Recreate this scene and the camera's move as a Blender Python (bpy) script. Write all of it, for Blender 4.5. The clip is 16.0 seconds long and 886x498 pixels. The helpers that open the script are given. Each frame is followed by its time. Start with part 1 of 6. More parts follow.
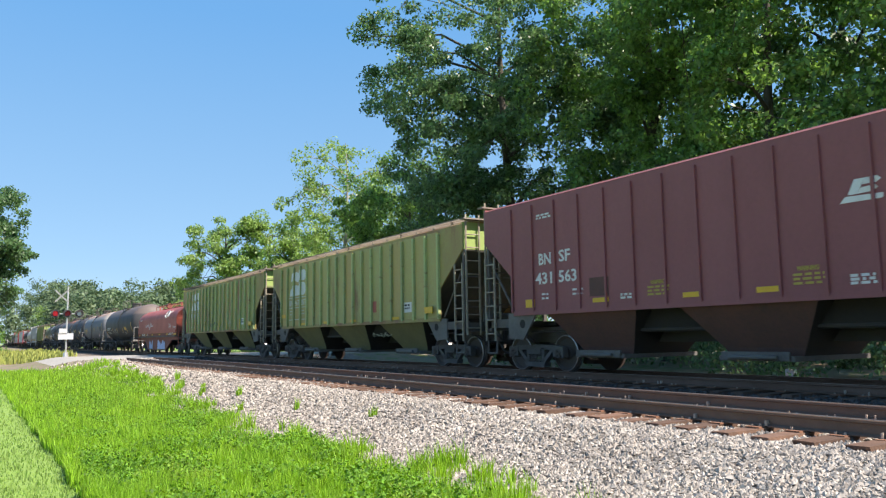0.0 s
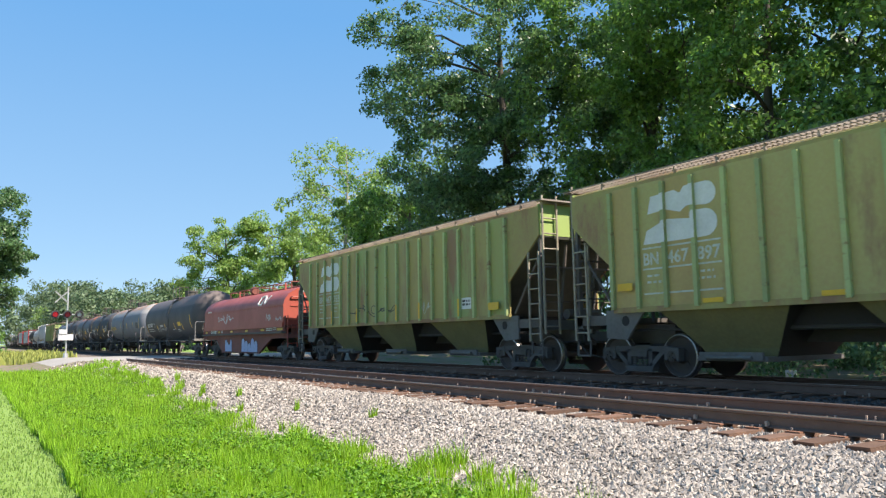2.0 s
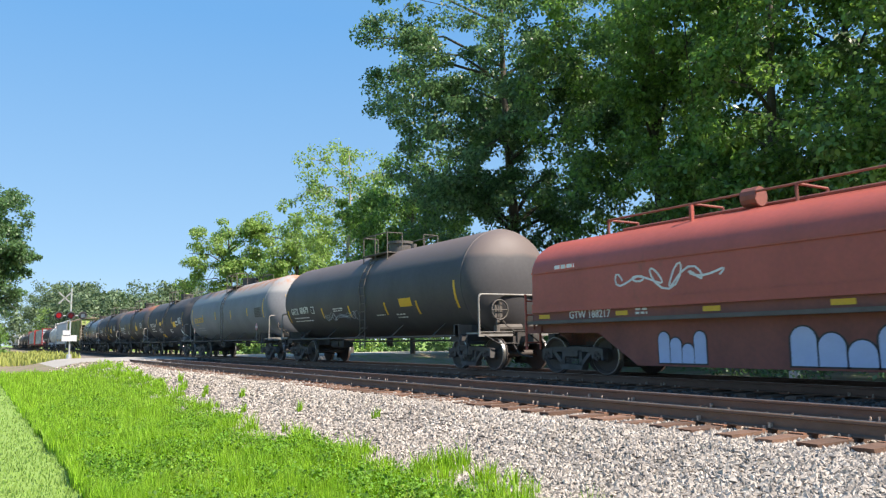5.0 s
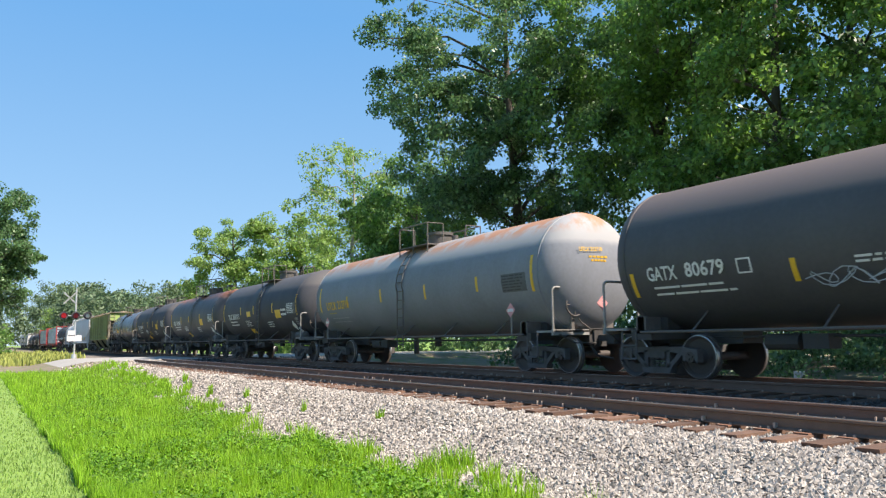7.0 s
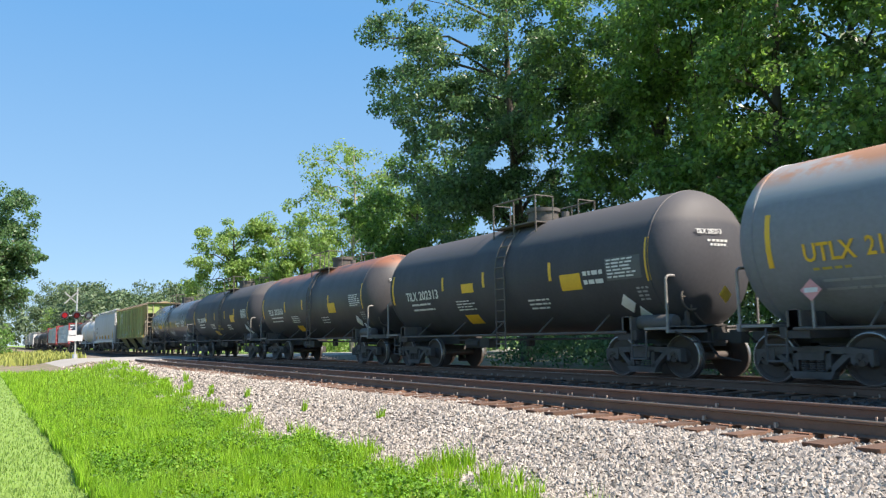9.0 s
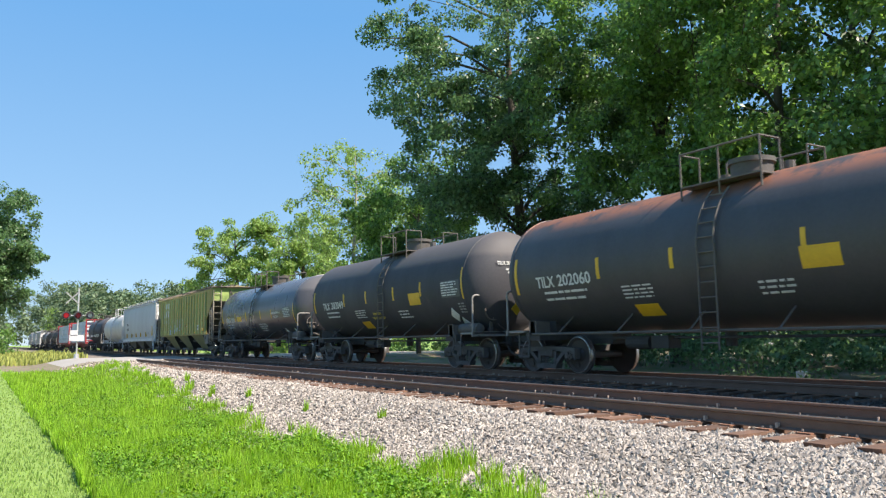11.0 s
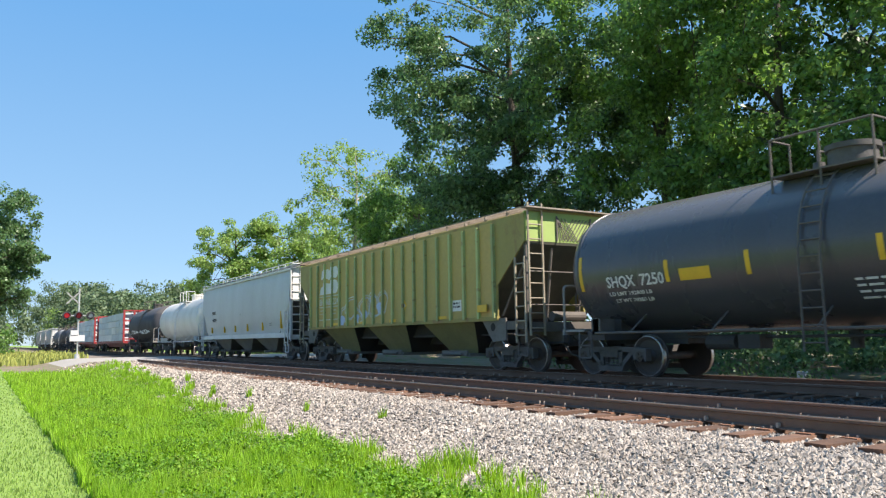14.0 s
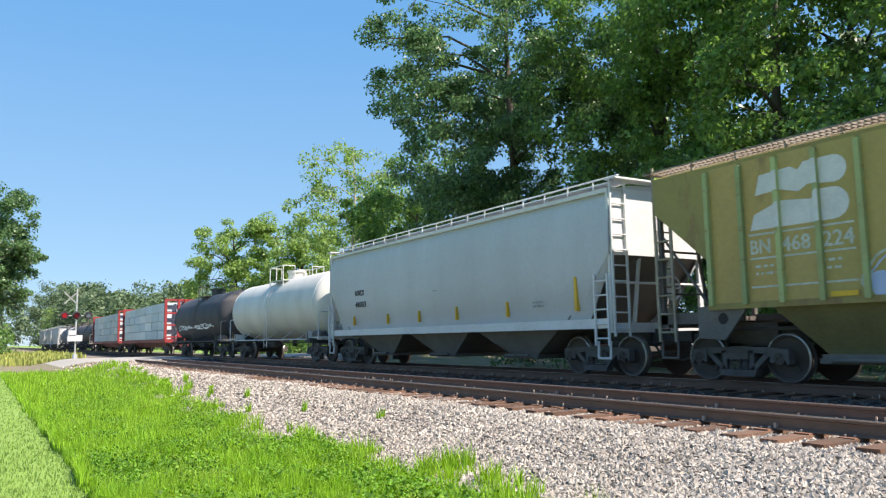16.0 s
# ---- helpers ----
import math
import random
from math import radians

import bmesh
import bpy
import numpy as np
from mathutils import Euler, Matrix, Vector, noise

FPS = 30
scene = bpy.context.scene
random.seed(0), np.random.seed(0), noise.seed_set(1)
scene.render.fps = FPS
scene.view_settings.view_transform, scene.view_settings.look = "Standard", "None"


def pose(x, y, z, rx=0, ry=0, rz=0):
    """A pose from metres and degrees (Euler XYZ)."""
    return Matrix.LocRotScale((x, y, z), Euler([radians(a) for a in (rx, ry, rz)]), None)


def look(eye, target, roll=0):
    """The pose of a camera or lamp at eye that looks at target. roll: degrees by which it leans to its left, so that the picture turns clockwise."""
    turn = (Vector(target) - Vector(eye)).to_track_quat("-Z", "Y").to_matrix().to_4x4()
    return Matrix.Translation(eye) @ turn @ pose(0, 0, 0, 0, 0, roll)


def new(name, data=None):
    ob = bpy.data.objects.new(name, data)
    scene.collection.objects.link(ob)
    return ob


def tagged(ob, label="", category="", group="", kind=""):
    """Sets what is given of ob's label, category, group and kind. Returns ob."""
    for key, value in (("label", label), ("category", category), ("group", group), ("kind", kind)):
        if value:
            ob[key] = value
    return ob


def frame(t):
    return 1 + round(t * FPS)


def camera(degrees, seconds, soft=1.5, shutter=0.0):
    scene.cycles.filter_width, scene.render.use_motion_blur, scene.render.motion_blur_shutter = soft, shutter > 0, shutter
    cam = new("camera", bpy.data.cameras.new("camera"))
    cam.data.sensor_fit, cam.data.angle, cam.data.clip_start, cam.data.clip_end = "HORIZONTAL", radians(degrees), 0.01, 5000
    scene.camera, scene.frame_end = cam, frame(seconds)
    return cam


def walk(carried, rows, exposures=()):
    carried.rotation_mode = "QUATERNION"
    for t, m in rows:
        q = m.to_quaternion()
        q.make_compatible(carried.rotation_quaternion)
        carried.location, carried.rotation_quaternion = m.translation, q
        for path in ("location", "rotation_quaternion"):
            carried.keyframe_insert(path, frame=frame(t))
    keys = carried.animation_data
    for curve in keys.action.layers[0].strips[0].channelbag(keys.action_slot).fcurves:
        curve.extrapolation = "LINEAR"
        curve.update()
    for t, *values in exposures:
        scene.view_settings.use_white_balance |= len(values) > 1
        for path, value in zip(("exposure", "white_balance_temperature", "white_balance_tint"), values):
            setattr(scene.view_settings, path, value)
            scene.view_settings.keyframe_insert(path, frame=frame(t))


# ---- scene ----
# ---------------------------------------------------------------- camera
EYE = (0.0, 0.0, 0.914)
YAW, TILT, LEAN = 57.77, 6.656, -0.93
LENS = 61.08
cam = camera(LENS, 16.0, soft=1.25, shutter=0.1)


def view(pan, tip):
    """The camera turned pan degrees to its left and tip degrees up from its first view."""
    a, b = radians(YAW + pan), radians(TILT + tip)
    way = Vector((-math.sin(a) * math.cos(b), math.cos(a) * math.cos(b), math.sin(b)))
    return look(EYE, Vector(EYE) + way, LEAN)


walk(cam, [(0, view(0, 0)), (1, view(0, 0.01)), (1.5, view(0, 0.045)), (2.3, view(0.01, 0.073)), (3, view(0.065, 0.13)), (3.5, view(0.085, 0.15)),
           (4.2, view(0.145, 0.145)), (6.3, view(0.38, 0.142)), (7, view(0.515, 0.145)), (7.5, view(0.54, 0.15)), (9, view(0.57, 0.13)),
           (11.3, view(0.685, 0.13)), (12, view(0.73, 0.13)), (13, view(0.73, 0.14)), (14, view(0.7, 0.143)), (15, view(0.65, 0.15)), (16, view(0.56, 0.145))],
     exposures=[(0, 0.95, 6750, 14), (16, 0.95, 6750, 14)])

# ---------------------------------------------------------------- light
SUN = Vector((0.74, 0.48, 1.0)).normalized()
world = bpy.data.worlds.new("sky")
scene.world = world
world.use_nodes = True
wn = world.node_tree.nodes
sky = wn.new("ShaderNodeTexSky")
sky.sky_type = "NISHITA"
sky.sun_disc = False
sky.sun_elevation = math.asin(SUN.z)
sky.sun_rotation = math.atan2(SUN.x, SUN.y)
sky.air_density, sky.dust_density, sky.ozone_density = 0.8, 0.0, 2.0
sky.altitude = 1800
# clear summer sky: the computed sky, evened out by a smooth blue that pales towards the horizon
coords = wn.new("ShaderNodeTexCoord")
split = wn.new("ShaderNodeSeparateXYZ")
blue = wn.new("ShaderNodeValToRGB")
blend = wn.new("ShaderNodeMix")
blend.data_type = "RGBA"
blend.inputs[0].default_value = 0.86
for at, tint in ((0.0, (1.62, 2.42, 3.35)), (0.10, (1.24, 2.3, 3.4)), (0.40, (0.60, 1.76, 3.4)), (1.0, (0.42, 1.3, 2.9))):
    stop = blue.color_ramp.elements[0] if at == 0 else blue.color_ramp.elements[-1] if at == 1 else blue.color_ramp.elements.new(at)
    stop.position, stop.color = at, (*[c / 3.6 for c in tint], 1)
world.node_tree.links.new(coords.outputs["Generated"], split.inputs[0])
world.node_tree.links.new(split.outputs[2], blue.inputs[0])
world.node_tree.links.new(sky.outputs[0], blend.inputs[6])
lift = wn.new("ShaderNodeVectorMath")
lift.operation = "SCALE"
lift.inputs["Scale"].default_value = 3.6
world.node_tree.links.new(blue.outputs[0], lift.inputs[0])
world.node_tree.links.new(lift.outputs[0], blend.inputs[7])
world.node_tree.links.new(blend.outputs[2], wn["Background"].inputs[0])
wn["Background"].inputs[1].default_value = 0.138
sun_data = bpy.data.lights.new("sun", "SUN")
sun_data.energy, sun_data.angle, sun_data.color = 5.0, radians(0.53), (1.0, 0.93, 0.82)
sun = new("sun", sun_data)
sun.matrix_world = look(SUN * 100, (0, 0, 0))

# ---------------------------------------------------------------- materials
def shade(name, base, second=None, rough=0.7, metal=0.0, big=1.5, fine=25.0, amount=0.5, bump=0.15, streak=1.0, third=None, third_at=0.62, rnd=0.0, trans=0.0, island=False, top_from=None, tones=None, gloss=0.5, sunlit_dust=None):
    """A procedural surface: two tones mixed by large and fine noise, optional third tone in patches, relief and uneven gloss."""
    m = bpy.data.materials.new(name)
    m.use_nodes = True
    nt = m.node_tree
    N, L = nt.nodes, nt.links
    bsdf = N["Principled BSDF"]
    second = second or tuple(c * 0.6 for c in base)
    co = N.new("ShaderNodeTexCoord")
    mp = N.new("ShaderNodeMapping")
    mp.inputs["Scale"].default_value = (1, 1, 1 / streak)
    L.new(co.outputs["Object"], mp.inputs[0])
    if tones or rnd and not island:
        own = N.new("ShaderNodeObjectInfo")
        far = N.new("ShaderNodeVectorMath")
        far.operation = "SCALE"
        far.inputs[0].default_value = (37.0, 23.0, 51.0)
        L.new(own.outputs["Random"], far.inputs["Scale"])
        L.new(far.outputs[0], mp.inputs["Location"])
    n1 = N.new("ShaderNodeTexNoise")
    n1.inputs["Scale"].default_value, n1.inputs["Detail"].default_value, n1.inputs["Roughness"].default_value = big, 5, 0.65
    L.new(mp.outputs[0], n1.inputs[0])
    n2 = N.new("ShaderNodeTexNoise")
    n2.inputs["Scale"].default_value, n2.inputs["Detail"].default_value = fine, 4
    L.new(co.outputs["Object"], n2.inputs[0])
    mix = N.new("ShaderNodeMix")
    mix.data_type = "RGBA"
    mix.inputs[6].default_value, mix.inputs[7].default_value = (*base, 1), (*second, 1)
    if tones:
        pick = N.new("ShaderNodeObjectInfo")
        ramp = N.new("ShaderNodeValToRGB")
        for i, tone in enumerate(tones):
            at = i / (len(tones) - 1)
            stop = ramp.color_ramp.elements[0] if at == 0 else ramp.color_ramp.elements[-1] if at == 1 else ramp.color_ramp.elements.new(at)
            stop.position, stop.color = at, (*tone, 1)
        L.new(pick.outputs["Random"], ramp.inputs[0])
        L.new(ramp.outputs[0], mix.inputs[6])
    add = N.new("ShaderNodeMath")
    add.operation = "MULTIPLY_ADD"
    L.new(n2.outputs[0], add.inputs[0])
    add.inputs[1].default_value = 0.5
    L.new(n1.outputs[0], add.inputs[2])
    rg = N.new("ShaderNodeMapRange")
    rg.inputs[1].default_value, rg.inputs[2].default_value = 0.55, 0.98
    rg.inputs[4].default_value = amount
    L.new(add.outputs[0], rg.inputs[0])
    L.new(rg.outputs[0], mix.inputs[0])
    colour = mix.outputs[2]
    if sunlit_dust:
        # settled dust and painted-in sunlight above a given height, with an uneven lower edge
        high = N.new("ShaderNodeSeparateXYZ")
        L.new(co.outputs["Object"], high.inputs[0])
        edge = N.new("ShaderNodeMath")
        edge.operation = "MULTIPLY_ADD"
        L.new(n1.outputs[0], edge.inputs[0])
        edge.inputs[1].default_value = 0.3
        L.new(high.outputs[2], edge.inputs[2])
        cover = N.new("ShaderNodeMapRange")
        cover.inputs[1].default_value, cover.inputs[2].default_value, cover.inputs[4].default_value = sunlit_dust[1] + 0.15, sunlit_dust[1] + 0.3, 0.85
        L.new(edge.outputs[0], cover.inputs[0])
        dusty = N.new("ShaderNodeMix")
        dusty.data_type = "RGBA"
        L.new(cover.outputs[0], dusty.inputs[0])
        L.new(colour, dusty.inputs[6])
        dusty.inputs[7].default_value = (*sunlit_dust[0], 1)
        colour = dusty.outputs[2]
    if third:
        n3 = N.new("ShaderNodeTexNoise")
        n3.inputs["Scale"].default_value, n3.inputs["Detail"].default_value, n3.inputs["Roughness"].default_value = big * 1.7, 8, 0.7
        mp3 = N.new("ShaderNodeMapping")
        mp3.inputs["Location"].default_value = (7.3, 2.1, 4.4)
        if tones or rnd and not island:
            L.new(far.outputs[0], mp3.inputs["Location"])
        mp3.inputs["Scale"].default_value = (1, 1, 1 / streak)
        L.new(co.outputs["Object"], mp3.inputs[0])
        L.new(mp3.outputs[0], n3.inputs[0])
        r3 = N.new("ShaderNodeMapRange")
        r3.inputs[1].default_value, r3.inputs[2].default_value = third_at, third_at + 0.12
        L.new(n3.outputs[0], r3.inputs[0])
        mx = N.new("ShaderNodeMix")
        mx.data_type = "RGBA"
        mask = r3.outputs[0]
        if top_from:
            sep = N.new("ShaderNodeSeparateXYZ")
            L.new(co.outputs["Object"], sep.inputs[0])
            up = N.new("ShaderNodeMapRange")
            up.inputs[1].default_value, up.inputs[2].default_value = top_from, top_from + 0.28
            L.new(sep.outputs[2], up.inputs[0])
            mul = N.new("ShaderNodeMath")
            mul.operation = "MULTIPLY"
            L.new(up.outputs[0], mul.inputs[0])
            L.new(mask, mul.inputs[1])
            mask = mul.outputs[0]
        L.new(mask, mx.inputs[0])
        L.new(colour, mx.inputs[6])
        mx.inputs[7].default_value = (*third, 1)
        colour = mx.outputs[2]
    if rnd:
        info = N.new("ShaderNodeNewGeometry" if island else "ShaderNodeObjectInfo")
        hv = N.new("ShaderNodeHueSaturation")
        r = N.new("ShaderNodeMapRange")
        r.inputs[3].default_value, r.inputs[4].default_value = 1 - rnd, 1 + rnd
        L.new(info.outputs["Random Per Island" if island else "Random"], r.inputs[0])
        L.new(r.outputs[0], hv.inputs["Value"])
        L.new(colour, hv.inputs["Color"])
        colour = hv.outputs[0]
    L.new(colour, bsdf.inputs["Base Color"])
    bsdf.inputs["Metallic"].default_value = metal
    bsdf.inputs["Specular IOR Level"].default_value = gloss
    rr = N.new("ShaderNodeMapRange")
    rr.inputs[3].default_value, rr.inputs[4].default_value = max(rough - 0.12, 0.05), min(rough + 0.15, 1)
    L.new(n1.outputs[0], rr.inputs[0])
    L.new(rr.outputs[0], bsdf.inputs["Roughness"])
    if bump:
        bp = N.new("ShaderNodeBump")
        bp.inputs["Strength"].default_value, bp.inputs["Distance"].default_value = bump, 0.02
        L.new(n2.outputs[0], bp.inputs["Height"])
        L.new(bp.outputs[0], bsdf.inputs["Normal"])
    if trans:
        tr = N.new("ShaderNodeBsdfTranslucent")
        ms = N.new("ShaderNodeMixShader")
        ms.inputs[0].default_value = trans
        hs = N.new("ShaderNodeHueSaturation")
        hs.inputs["Hue"].default_value, hs.inputs["Saturation"].default_value, hs.inputs["Value"].default_value = 0.488, 1.1, 1.6
        L.new(colour, hs.inputs["Color"])
        L.new(hs.outputs[0], tr.inputs[0])
        L.new(bsdf.outputs[0], ms.inputs[1])
        L.new(tr.outputs[0], ms.inputs[2])
        L.new(ms.outputs[0], N["Material Output"].inputs[0])
    return m


def lamp_glow(name, colour, power):
    m = shade(name, colour, rough=0.3, bump=0)
    b = m.node_tree.nodes["Principled BSDF"]
    b.inputs["Emission Color"].default_value, b.inputs["Emission Strength"].default_value = (*colour, 1), power
    return m


